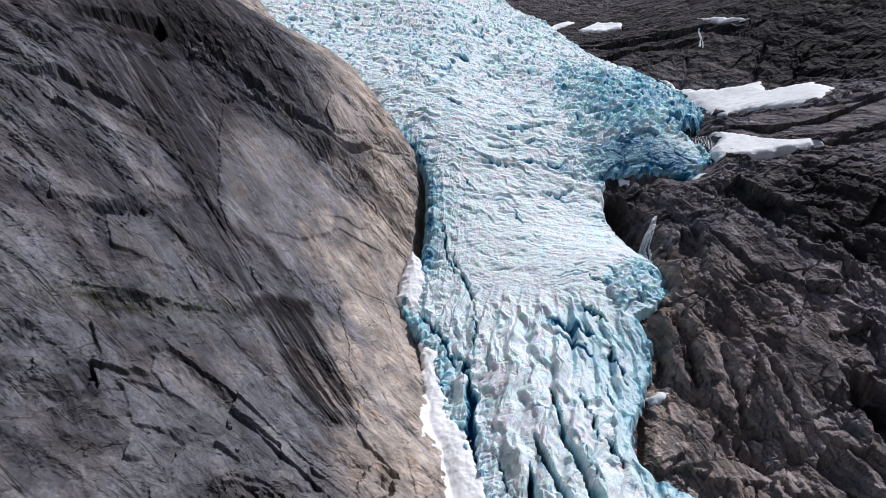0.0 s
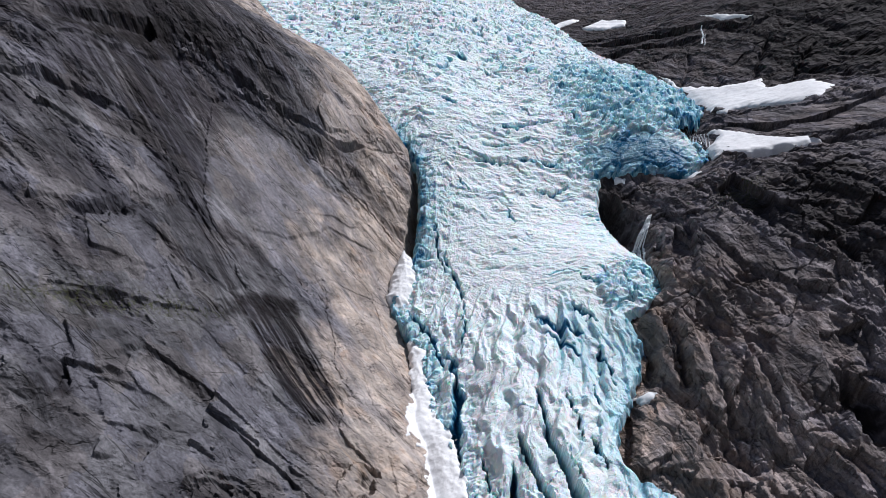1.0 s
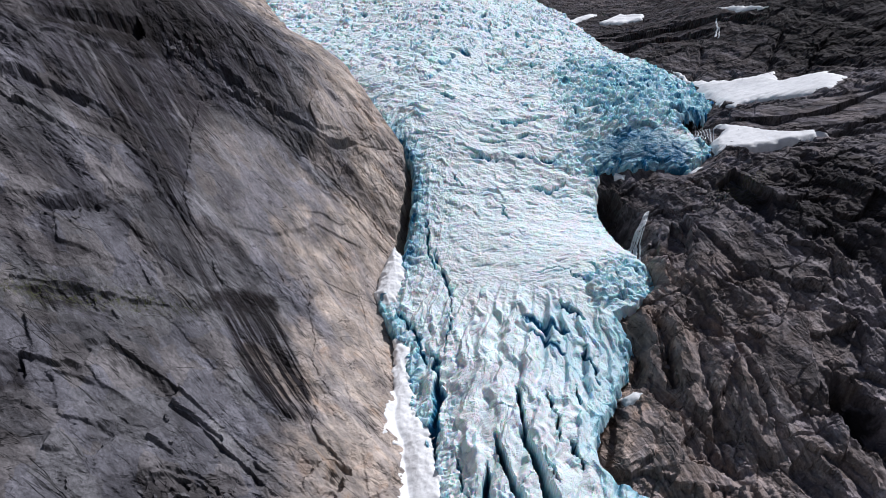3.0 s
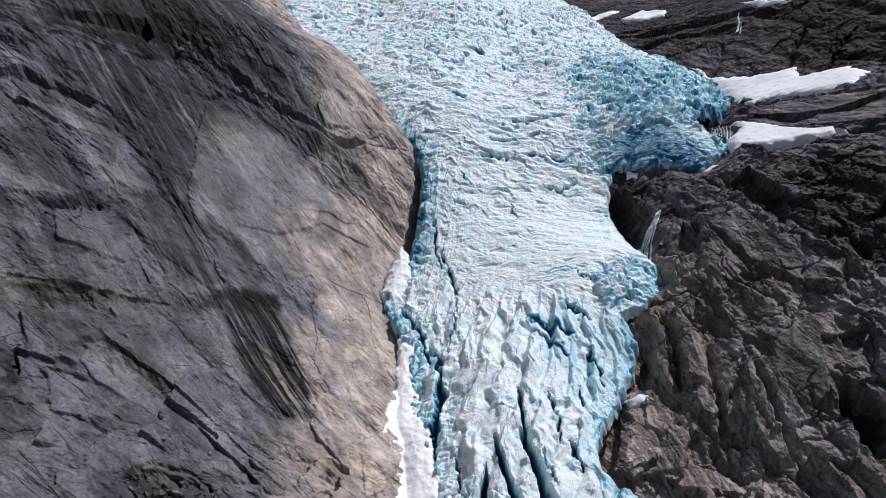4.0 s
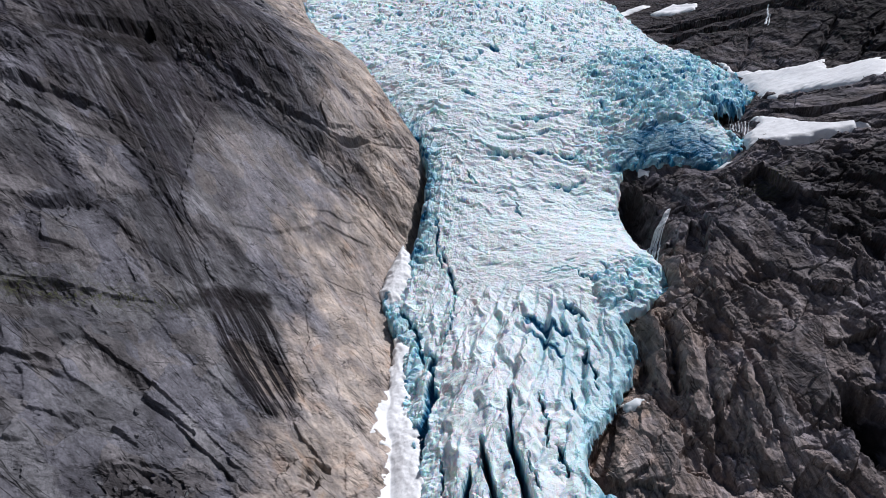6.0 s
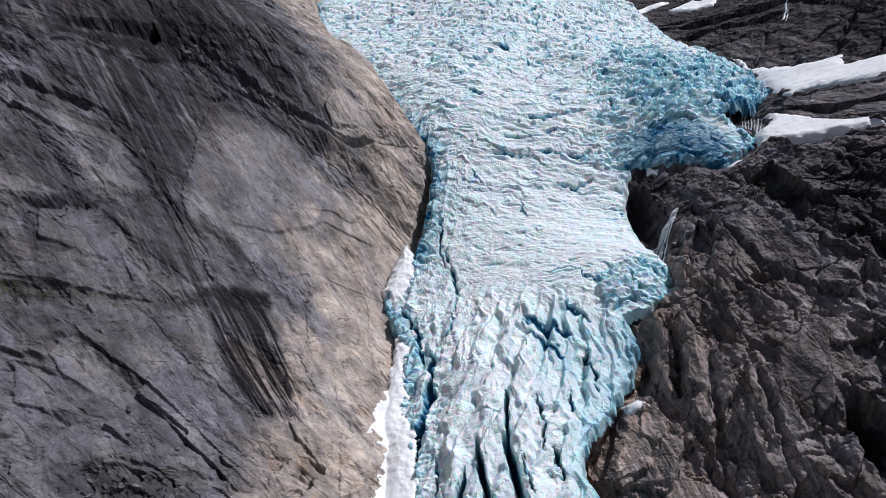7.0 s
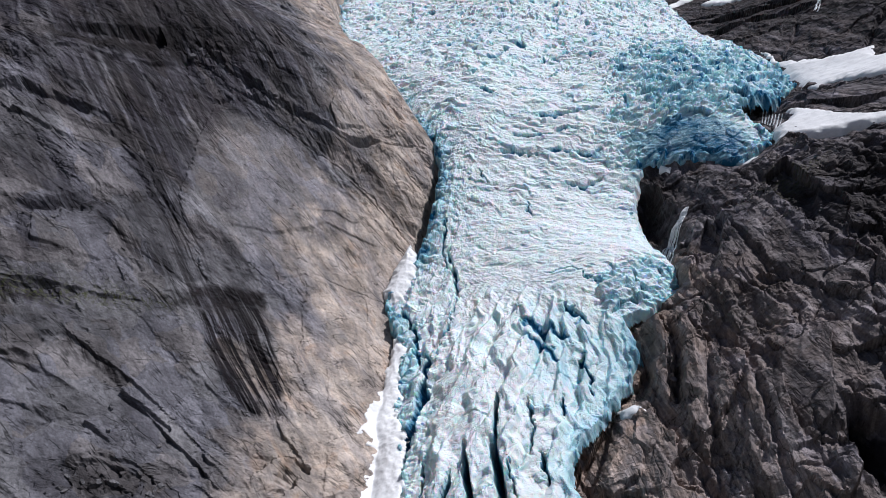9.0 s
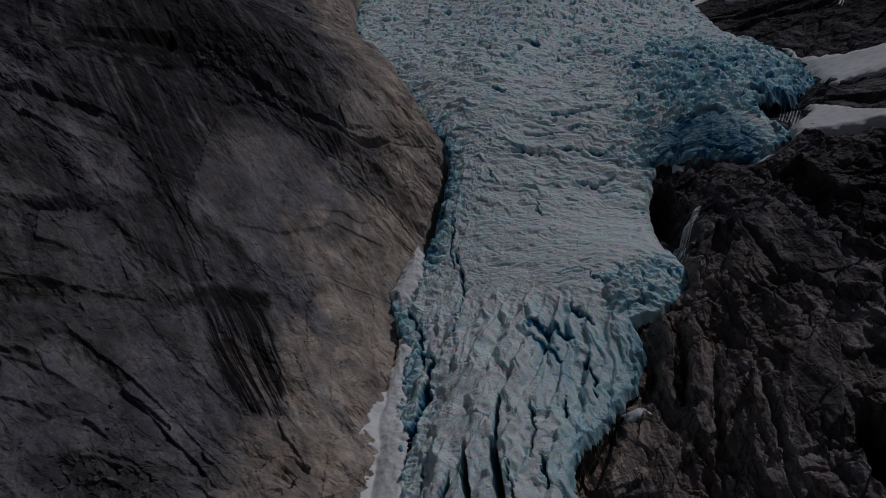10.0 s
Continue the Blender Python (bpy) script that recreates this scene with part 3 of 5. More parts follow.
far_ease = 1 - 0.5 * step(V, 240, 420)
rock[:w_cols] += west[:w_cols] * (west_relief + 0.16 * value_noise(ALL_U[:w_cols] / 1.3, ALL_V[:w_cols] / 1.3, 140))
rock[e_cols:] += (1 - west[e_cols:]) * (east_relief * far_ease[e_cols:] + 0.12 * value_noise(ALL_U[e_cols:] / 1.5, ALL_V[e_cols:] / 1.5, 141))

# the wall's flank falls away into the gap beside the ice
drop = np.where(V > 40, 2.4, 0.45)
rock -= np.clip(drop * np.maximum(0, past_edge), 0, 34) * west

# the western wall: the alcove under its top roof, and the smooth slabs
bench(rock, RU, RV, ((-208, 30), (-203, 64), (-178, 110), (-173, 101), (-174, 84), (-188, 52)), -6.0, (0.1, -0.2), 0.3)
bench(rock, RU, RV, ((-142, 78), (-130, 100), (-114, 95), (-80, 94), (-54, 84), (-37, 73), (-43, 50), (-70, 44), (-88, 9), (-102, -2), (-114, -30), (-125, -10), (-135, 39)), 0.8, (0.0, 0.0), 0.35)
bench(rock, RU, RV, ((-100, -151), (-94, -132), (-92, -137), (-90, -146), (-97, -151)), -0.8, (0.0, 0.05), 0.9)
bench(rock, RU, RV, ((-91, -157), (-90, -150), (-88, -146), (-81, -148), (-80, -156), (-82, -160)), 2.8, (-0.18, -0.1), 0.95)
bench(rock, RU, RV, ((-23, -100), (-10, -91), (0, -102), (-5, -134), (-12, -142)), 1.2, (0.05, 0.0), 0.2)
bench(rock, RU, RV, ((-90, -183), (-89, -175), (-85, -168), (-74, -163), (-66, -166), (-65, -175), (-88, -190)), -2.0, (0.0, -0.1), 0.0)
# single slabs with a face of their own: outline, how proud, lean, how pale, light painted in
SLABS = []


def slab(outline, lift, lean, pale):
    bench(rock, RU, RV, outline, 2.2 * lift, (1.8 * lean[0], 1.8 * lean[1]), 0.8)
    SLABS.append((outline, pale))


slab(((-118, -130), (-116, -125), (-94, -133), (-91, -137), (-90, -146), (-97, -145), (-106, -147), (-115, -140)), 0.5, (-0.06, -0.04), 0.78)
slab(((-90, -127), (-75, -133), (-63, -137), (-64, -143), (-84, -137), (-91, -136)), 1.6, (0, 0.06), 0.82)
slab(((-90, -139), (-83, -140), (-71, -146), (-70, -152), (-81, -150), (-88, -147)), 0.2, (0, 0), 0.25)
slab(((-135, -132), (-124, -119), (-117, -122), (-117, -139), (-127, -146)), 0.8, (-0.08, 0.06), 0.37)
slab(((-122, -148), (-107, -145), (-97, -145), (-102, -160), (-114, -165)), 0, (0.05, -0.08), 0.64)
slab(((-112, -167), (-101, -162), (-102, -176), (-111, -180)), 0.3, (-0.06, -0.05), 0.59)
slab(((-124, -161), (-113, -167), (-111, -180), (-117, -182), (-125, -170)), -0.3, (0.1, 0.05), 0.41)
slab(((-101, -176), (-99, -163), (-91, -162), (-91, -176), (-97, -186)), 0.4, (-0.1, 0.04), 0.61)
slab(((-131, -156), (-130, -147), (-124, -161), (-126, -168)), -1, (0.15, -0.1), 0)
slab(((-180, -26), (-175, -19), (-156, 2), (-141, -6), (-152, -18), (-166, -22)), 0.3, (-0.05, -0.06), 0.66)
slab(((-149, -73), (-138, -49), (-122, -59), (-124, -78), (-141, -89)), 0.4, (-0.05, -0.06),0.52)
slab(((-167, -70), (-160, -62), (-148, -56), (-154, -72), (-162, -82)), 0.3, (0.05, -0.08), 0.53)
slab(((-151, -10), (-140, -12), (-117, -39), (-120, -51), (-133, -42), (-141, -42)), 0, (0.06, 0.05), 0.33)
slab(((-134, -30), (-128, -15), (-98, -51), (-108, -66), (-123, -56)), -0.5, (0.08, 0), 0.08)
slab(((-88, -82), (-77, -91), (-53, -112), (-65, -114), (-82, -105)), 0.2, (-0.06, -0.04), 0.49)
slab(((-120, -106), (-106, -92), (-84, -107), (-91, -124), (-107, -121)), 0.3, (-0.04, -0.05), 0.51)
slab(((-146, -122), (-140, -119), (-131, -142), (-131, -154), (-132, -158)), 0.2, (0.08, 0), 0.45)
slab(((-141, -94), (-122, -79), (-109, -83), (-118, -92), (-134, -104)), 0.2, (-0.04, 0.05), 0.49)
slab(((-122, 141), (-94, 140), (-80, 121), (-99, 119), (-120, 122)), 0, (0.05, 0.04), 0.12)
slab(((-82, 151), (-51, 148), (-79, 120), (-85, 131)), 0.6, (-0.05, -0.04), 0.57)
slab(((-38, -136), (-31, -126), (-30, -146), (-35, -152), (-41, -146)), 0.8, (-0.1, 0.05), 0.66)
slab(((-73, -139), (-63, -144), (-62, -156), (-69, -156)), 0.6, (-0.08, 0.08), 0.41)
slab(((-61, -144), (-50, -149), (-43, -156), (-56, -163)), -0.4, (0.1, -0.06), 0.2)
# its roofs and ledges: the line, the height of the step, how far the hollow under it reaches
ledge(rock, RU, RV, ((-198, -22), (-188, -11), (-184, -4), (-177, 0), (-172, 6), (-164, 11), (-160, 13)), 5.5, 13.0, 0.25, 0.5)
ledge(rock, RU, RV, ((-157, -84), (-153, -74), (-150, -66), (-146, -57), (-143, -39), (-141, -33)), 4.5, 9.0, 0.3, 1.0)
ledge(rock, RU, RV, ((-204, 25), (-187, 44), (-183, 51), (-175, 67), (-168, 80), (-160, 101), (-148, 109)), 1.8, 6.0, 0.9, 0.5)
ledge(rock, RU, RV, ((-154, 119), (-144, 116), (-135, 116), (-126, 117), (-116, 114), (-103, 116), (-89, 119), (-78, 118), (-68, 122), (-50, 137)), 3.0, 8.0, 0.5, 1.4)
ledge(rock, RU, RV, ((-154, -123), (-147, -119), (-140, -115), (-129, -104), (-117, -95), (-108, -86), (-100, -69)), 2.2, 8.0, 0.4, 1.0)
ledge(rock, RU, RV, ((-141, -121), (-136, -113), (-128, -103), (-124, -100)), 3.6, 7.0, 0.2, 0.6)
ledge(rock, RU, RV, ((-128, -116), (-117, -121), (-105, -125), (-92, -128), (-74, -136), (-58, -143), (-35, -152)), 1.4, 9.0, 0.7, 0.4)
ledge(rock, RU, RV, ((-119, -120), (-111, -123), (-102, -126), (-96, -127)), 1.6, 7.0, 0.2, 0.4)
ledge(rock, RU, RV, ((-94, -135), (-91, -137), (-84, -138), (-72, -144), (-61, -149), (-47, -158)), 3.4, 9.0, 0.5, 0.3)
ledge(rock, RU, RV, ((-132, -148), (-126, -147), (-121, -145), (-116, -139)), 3.2, 9.0, 0.5, 0.6)
ledge(rock, RU, RV, ((-121, -136), (-118, -129), (-115, -122)), 2.4, 7.0, 0.4, 0.4)
ledge(rock, RU, RV, ((-113, -164), (-107, -162), (-103, -162), (-101, -157)), 1.6, 6.0, 0.4, 0.6)
ledge(rock, RU, RV, ((-79, 46), (-70, 56), (-58, 57), (-52, 63)), 1.1, 6.0, 0.4, 0.6)
ledge(rock, RU, RV, ((-46, -109), (-38, -116), (-30, -123), (-22, -130)), 2.4, 7.0, 0.4, 0.5)
ledge(rock, RU, RV, ((-90, -178), (-84, -170), (-74, -167), (-65, -168)), 2.6, 5.0, 0.5, 1.0)
ledge(rock, RU, RV, ((-84, -184), (-77, -176), (-68, -175)), 2.2, 4.0, 0.5, 1.0)
ledge(rock, RU, RV, ((-60, -158), (-52, -160), (-42, -166), (-30, -172)), 2.0, 6.0, 0.4, 0.6)
# its open joints and cracks: the line, depth and width
cleft(rock, RU, RV, ((-188, -13), (-181, -4), (-174, 2), (-167, 8)), 4.0, 2.4, 0.7, 0.8)
cleft(rock, RU, RV, ((-152, -75), (-149, -66), (-146, -58), (-143, -44)), 3.5, 2.0, 0.7, 0.8)
cleft(rock, RU, RV, ((-146, 114), (-135, 113), (-126, 114), (-116, 112), (-103, 113)), 3.4, 1.9, 0.7, 0.8)
cleft(rock, RU, RV, ((-139, 102), (-128, 106), (-114, 105)), 3.0, 1.8, 0.7, 0.8)
cleft(rock, RU, RV, ((-92, 117), (-78, 116), (-68, 120), (-50, 134), (-44, 140)), 2.6, 1.2, 0.7, 0.8)
cleft(rock, RU, RV, ((-62, 130), (-50, 141), (-45, 148)), 1.6, 0.8, 0.7, 0.8)
cleft(rock, RU, RV, ((-50, 136), (-34, 145), (-23, 149)), 1.5, 0.8, 0.7, 0.8)
cleft(rock, RU, RV, ((-152, 70), (-145, 84), (-136, 95)), 2.2, 1.4, 0.7, 0.8)
cleft(rock, RU, RV, ((-131, -143), (-130, -153), (-130, -163), (-133, -172)), 3.5, 2.2, 0.7, 0.8)
cleft(rock, RU, RV, ((-100, -162), (-102, -169), (-102, -174), (-102, -180)), 2.4, 1.4, 0.7, 0.8)
cleft(rock, RU, RV, ((-125, -169), (-122, -166), (-120, -168), (-117, -166)), 1.4, 0.9, 0.7, 0.8)
cleft(rock, RU, RV, ((-141, 83), (-136, 46), (-129, 15), (-125, -8), (-119, -20), (-110, -27), (-104, -28)), 1.9, 1.1, 0.7, 0.8)
cleft(rock, RU, RV, ((-120, 98), (-108, 97), (-80, 96), (-54, 87), (-37, 75), (-23, 64)), 1.6, 1.0, 0.7, 0.8)
cleft(rock, RU, RV, ((-146, 3), (-131, -10), (-117, -29), (-106, -37), (-95, -56)), 1.4, 0.9, 0.7, 0.8)
cleft(rock, RU, RV, ((-150, 12), (-137, -4), (-124, -26), (-112, -40)), 1.1, 0.7, 0.7, 0.8)
cleft(rock, RU, RV, ((-138, -52), (-129, -56), (-122, -59), (-110, -59), (-98, -61)), 1.4, 1.0, 0.7, 0.8)
cleft(rock, RU, RV, ((-66, -8), (-61, -35), (-55, -49), (-53, -67), (-40, -85), (-34, -87)), 1.3, 0.8, 0.7, 0.8)
cleft(rock, RU, RV, ((-81, -15), (-77, -20), (-68, -5), (-64, -5)), 1.4, 0.8, 0.7, 0.8)
cleft(rock, RU, RV, ((-63, 1), (-45, 6), (-25, 13)), 0.9, 0.6, 0.7, 0.8)
cleft(rock, RU, RV, ((-44, 18), (-35, -6), (-31, -26), (-23, -42), (-10, -58)), 0.9, 0.6, 0.7, 0.8)
cleft(rock, RU, RV, ((-41, -145), (-36, -133), (-30, -124)), 1.8, 0.9, 0.7, 0.8)
cleft(rock, RU, RV, ((-32, -126), (-25, -130), (-26, -139), (-27, -150)), 5.0, 2.8, 0.7, 0.8)
cleft(rock, RU, RV, ((-140, 151), (-125, 142), (-118, 135), (-104, 136)), 1.6, 1.0, 0.7, 0.8)
cleft(rock, RU, RV, ((-185, -22), (-172, -26), (-161, -20), (-152, -5)), 1.0, 0.7, 0.7, 0.8)
cleft(rock, RU, RV, ((-116, -133), (-108, -136), (-100, -141), (-96, -148)), 0.8, 0.5, 0.7, 0.8)
cleft(rock, RU, RV, ((-82, -88), (-66, -109), (-53, -116)), 1.2, 0.8, 0.7, 0.8)
cleft(rock, RU, RV, ((-48, -86), (-44, -100), (-45, -110)), 1.4, 0.8, 0.7, 0.8)
cleft(rock, RU, RV, ((-40, -60), (-30, -85), (-12, -100)), 0.8, 0.6, 0.7, 0.8)

# gullies, shelves and clefts of the eastern slope
bench(rock, RU, RV, ((123, -58), (134, -55), (153, -76), (155, -91), (141, -108), (111, -105), (115, -87), (121, -67)), 3.0, (-0.06, 0.0), 0.7)
bench(rock, RU, RV, ((161, -33), (175, -33), (182, -61), (166, -83), (159, -62)), 3.0, (0.15, 0.0), 0.6)
bench(rock, RU, RV, ((186, -52), (202, -53), (210, -103), (198, -117), (185, -93)), 3.5, (0.0, 0.05), 0.7)
bench(rock, RU, RV, ((216, -26), (234, -30), (234, -59), (222, -67), (208, -51)), 3.0, (0.1, 0.1), 0.6)
bench(rock, RU, RV, ((171, 85), (182, 81), (182, 47), (172, 37), (164, 53)), 4.0, (-0.1, 0.1), 0.4)
bench(rock, RU, RV, ((185, 65), (203, 58), (209, 23), (191, 9), (179, 30)), 3.0, (-0.1, 0.1), 0.5)
bench(rock, RU, RV, ((140, 8), (150, -4), (145, -35), (136, -20)), 4.0, (0.2, 0.0), 0.4)
bench(rock, RU, RV, ((152, -2), (164, -16), (165, -42), (158, -32)), 4.0, (0.2, 0.0), 0.4)
bench(rock, RU, RV, ((258, 226), (262, 250), (296, 243), (345, 214), (400, 205), (400, 165), (320, 160), (278, 188)), 1.0, (0.0, 0.0), 0.8)
bench(rock, RU, RV, ((120, -57), (148, -71), (141, -94), (124, -109), (107, -96)), 1.0, (-0.16, -0.05), 0.85)
bench(rock, RU, RV, ((131, 4), (146, 0), (152, -30), (151, -56), (142, -34)), 2.0, (-0.1, 0.0), 0.8)
bench(rock, RU, RV, ((158, -1), (171, -24), (169, -61), (158, -51)), 2.0, (0.1, 0.0), 0.8)
bench(rock, RU, RV, ((203, -39), (225, -33), (221, -77), (210, -87), (202, -60)), 1.5, (0.1, 0.0), 0.85)
bench(rock, RU, RV, ((184, 80), (206, 74), (228, 29), (246, -10), (217, 5), (194, 24)), 1.5, (0.0, 0.05), 0.7)
bench(rock, RU, RV, ((152, -103), (174, -112), (180, -121), (142, -118)), 1.0, (0.0, 0.05), 0.8)
cleft(rock, RU, RV, ((156, -8), (157, -38), (155, -60)), 4.0, 3.0)
cleft(rock, RU, RV, ((229, -72), (233, -92), (240, -112)), 8.0, 6.0)
cleft(rock, RU, RV, ((189, -45), (198, -90), (203, -120)), 4.0, 2.5)
cleft(rock, RU, RV, ((172, -33), (171, -72), (174, -114)), 4.0, 2.5)
cleft(rock, RU, RV, ((186, 71), (205, 19), (244, -21)), 3.0, 2.5)
cleft(rock, RU, RV, ((139, 150), (141, 125), (145, 100), (149, 80), (150, 55)), 16.0, 14.0, 2.0)
cleft(rock, RU, RV, ((132, 18), (141, -24), (136, -52)), 6.0, 6.0)
cleft(rock, RU, RV, ((159, -16), (153, -38), (156, -58)), 5.0, 3.5)
cleft(rock, RU, RV, ((161, -4), (170, -28), (168, -64), (160, -84)), 2.5, 3.0)
cleft(rock, RU, RV, ((228, -70), (236, -96), (246, -118)), 12.0, 8.0)
cleft(rock, RU, RV, ((164, -93), (177, -115), (200, -109)), 4.0, 5.0)
cleft(rock, RU, RV, ((124, -60), (117, -84), (110, -112)), 6.0, 7.0, 0.5)
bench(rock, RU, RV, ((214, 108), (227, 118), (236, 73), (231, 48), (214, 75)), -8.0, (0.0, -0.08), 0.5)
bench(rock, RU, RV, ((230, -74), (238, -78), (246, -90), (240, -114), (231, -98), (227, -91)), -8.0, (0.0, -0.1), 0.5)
bench(rock, RU, RV, ((177, 79), (183, 59), (178, 42), (168, 50)), -5.0, (0.1, -0.1), 0.5)
bench(rock, RU, RV, ((152, -97), (157, -103), (162, -103), (159, -107), (154, -106)), -3.5, (0.0, -0.2), 0.5)
bench(rock, RU, RV, ((176, -17), (185, -22), (186, -32), (177, -29)), -4.0, (0.0, -0.1), 0.5)
bench(rock, RU, RV, ((107, -72), (121, -64), (119, -84), (113, -103), (107, -95)), -2.0, (0.25, 0.0), 0.5)
bench(rock, RU, RV, ((136, -55), (150, -76), (141, -87), (133, -79)), 2.0, (-0.1, -0.05), 0.5)
bench(rock, RU, RV, ((122, -59), (128, -58), (138, -87), (137, -100), (122, -104), (114, -102), (119, -84)), 1.5, (0.0, 0.0), 0.5)
cleft(rock, RU, RV, ((154, -5), (156, -30), (155, -56)), 5.0, 3.6, 0.8, 0.8)
cleft(rock, RU, RV, ((137, -15), (142, -37), (146, -50)), 3.5, 2.2, 0.8, 0.8)
cleft(rock, RU, RV, ((165, -92), (168, -104), (179, -116)), 4.0, 2.6, 0.8, 0.8)
cleft(rock, RU, RV, ((184, -57), (188, -75), (191, -90), (192, -98)), 2.8, 1.6, 0.8, 0.8)
cleft(rock, RU, RV, ((172, -57), (173, -78), (178, -94), (180, -111)), 3.6, 2.2, 0.8, 0.8)
cleft(rock, RU, RV, ((195, -96), (204, -100), (213, -100), (225, -96)), 1.8, 1.2, 0.8, 0.8)
cleft(rock, RU, RV, ((213, -74), (215, -86), (215, -91)), 2.6, 1.6, 0.8, 0.8)
cleft(rock, RU, RV, ((232, 420), (265, 380), (283, 422), (290, 459)), 4.0, 3.0, 0.8, 0.8)
cleft(rock, RU, RV, ((316, 323), (338, 372), (363, 422)), 5.0, 3.5, 0.8, 0.8)
cleft(rock, RU, RV, ((346, 307), (373, 354), (390, 372)), 5.0, 3.5, 0.8, 0.8)
cleft(rock, RU, RV, ((167, 673), (238, 631), (302, 547), (344, 486)), 6.0, 5.0, 0.8, 0.8)
cleft(rock, RU, RV, ((189, 510), (240, 468), (286, 465)), 4.0, 3.5, 0.8, 0.8)
for line, high, reach in ((((203, -92), (215, -87), (228, -91)), 3.0, 7.0), (((253, 66), (262, 60), (270, 52)), 4.0, 8.0), (((243, 34), (250, 32), (258, 31)), 5.0, 9.0), (((240, 98), (253, 92), (258, 82)), 2.5, 6.0),
                          (((160, 660), (240, 600), (302, 535), (360, 450)), 8.0, 22.0), (((200, 560), (260, 530), (320, 470)), 7.0, 20.0)):
    ledge(rock, RU, RV, line, high, reach, 0.3, 0.8)
ledge(rock, RU, RV, ((205, 206), (222, 186), (238, 176), (263, 156), (314, 154), (380, 165)), 6.0, 14.0, 0.3)
ledge(rock, RU, RV, ((240, 243), (262, 232), (285, 205), (320, 196), (380, 215)), 6.0, 12.0, 0.4)

# the bed under the ice, and the gap melted along its eastern edge
ice_in = inside(U, V, ICE_OUTLINE)
ice_base = loft(RU, RV, ICE_U, ICE_V, ICE_H)
sill = np.exp(-np.maximum(0, -ice_in) / 13.0) * np.clip(inside(U, V, ((132, 190), (128, 150), (165, 135), (215, 130), (236, 178), (222, 196), (170, 192))) / 8 + 0.4, 0, 1)
rock = rock + sill * (ice_base - 3.0 - rock) + sill * 1.5 * value_noise(U / 6, V / 6, 151)
rock = np.where(ice_in > 0, np.minimum(rock, ice_base - 3 - np.minimum(14, 0.9 * ice_in)), rock)
rock -= (1 - west) * (V < 260) * 6.0 * np.exp(-np.maximum(0, -ice_in) / 5.0) * (ice_in <= 0) * (1 - 0.8 * sill)

def far_rise(v):
    """The upper fall steepens with distance."""
    return 0.05 * np.maximum(0, v - 420) + 0.09 * np.maximum(0, v - 1000)


rock += far_rise(V)


def give(me, used, **fields):
    """Store a number for each vertex of a sheet."""
    for key, value in fields.items():
        if isinstance(value, tuple):
            a = me.attributes.new(key, "FLOAT_VECTOR", "POINT")
            a.data.foreach_set("vector", np.stack([x.ravel()[used] for x in value], -1).astype(np.float32).ravel())
        else:
            a = me.attributes.new(key, "FLOAT", "POINT")
            a.data.foreach_set("value", value.ravel()[used].astype(np.float32))


# where water runs, where moss grows and where the rock was uncovered lately; some shade painted in
bend = 2 * fbm(U / 60, V / 60, 2, 66)
flow = (np.where(west > 0.5, U * 0.76 + V * 0.65, U * 0.92 + V * 0.38) + bend, np.where(west > 0.5, V * 0.76 - U * 0.65, V * 0.92 - U * 0.38), rock)
stain_shade = np.zeros(rock.shape)


def stain_shaded(outline, soft, most):
    np.maximum(stain_shade, most * zone(RU, RV, outline, soft), out=stain_shade)


stain_shaded(((-92, -72), (-87, -58), (-75, -45), (-62, -66), (-49, -82), (-45, -109), (-53, -114), (-66, -109), (-82, -88)), 3, 1.0)
stain_shaded(((-104, -66), (-95, -52), (-76, -36), (-74, -46), (-88, -66), (-100, -76)), 3, 1.0)
stain_shaded(((-139, -118), (-129, -104), (-125, -115), (-135, -129)), 2, 0.9)
stain_shaded(((-188, 39), (-181, 57), (-151, 97), (-142, 78), (-135, 39), (-125, -3), (-129, -11), (-147, 0), (-163, 10), (-176, 19)), 6, 0.75)
stain_shaded(((-146, 3), (-125, -3), (-104, -30), (-92, -56), (-104, -60), (-131, -20)), 5, 0.8)
stain_shaded(((-138, -52), (-129, -50), (-98, -58), (-95, -66), (-122, -64)), 3, 0.8)
# next line: alcove floor, damp and darkened for its roof's shade
stain_shaded(((-200, 36), (-197, 66), (-170, 122), (-154, 119), (-147, 110), (-159, 102), (-168, 83), (-187, 51)), 4, 1.0)
stain_shaded(((-114, 95), (-80, 97), (-54, 88), (-30, 70), (-24, 100), (-60, 118), (-100, 112)), 6, 0.55)
# next line: down-facing face under a ledge, its shade put into streaks
stain_shaded(((-117, -121), (-92, -128), (-92, -133), (-113, -127)), 2, 0.8)
# next line: a dark triangular face low on the wall
stain_shaded(((-130, -146), (-124, -161), (-127, -170), (-134, -165)), 3, 0.8)
stain_shaded(((-210, 50), (-172, 84), (-150, 118), (-100, 128), (-95, 132), (-140, 190), (-230, 160)), 9, 0.7)
stain_shade = np.maximum(stain_shade, 0.35 * (1 - west))
wet_shade = np.zeros(rock.shape)                          # seeping water, black with algae, and shade of hollows put into the colour


def wet_shaded(outline, soft, most):
    np.maximum(wet_shade, most * zone(RU, RV, outline, 2 * soft, 0.35, 8.0), out=wet_shade)


wet_shaded(((-104, -66), (-95, -53), (-76, -36), (-73, -46), (-88, -66), (-100, -76)), 4, 1.0)
wet_shaded(((-139, -117), (-129, -103), (-124, -114), (-134, -130)), 3, 0.85)
# next two: the alcove, damp, with its roof's shade painted in
wet_shaded(((-206, 40), (-200, 74), (-172, 126), (-160, 116), (-168, 86), (-187, 54)), 5, 1.0)
wet_shaded(((-215, 60), (-198, 72), (-172, 124), (-150, 122), (-128, 118), (-150, 160), (-200, 150)), 8, 0.55)
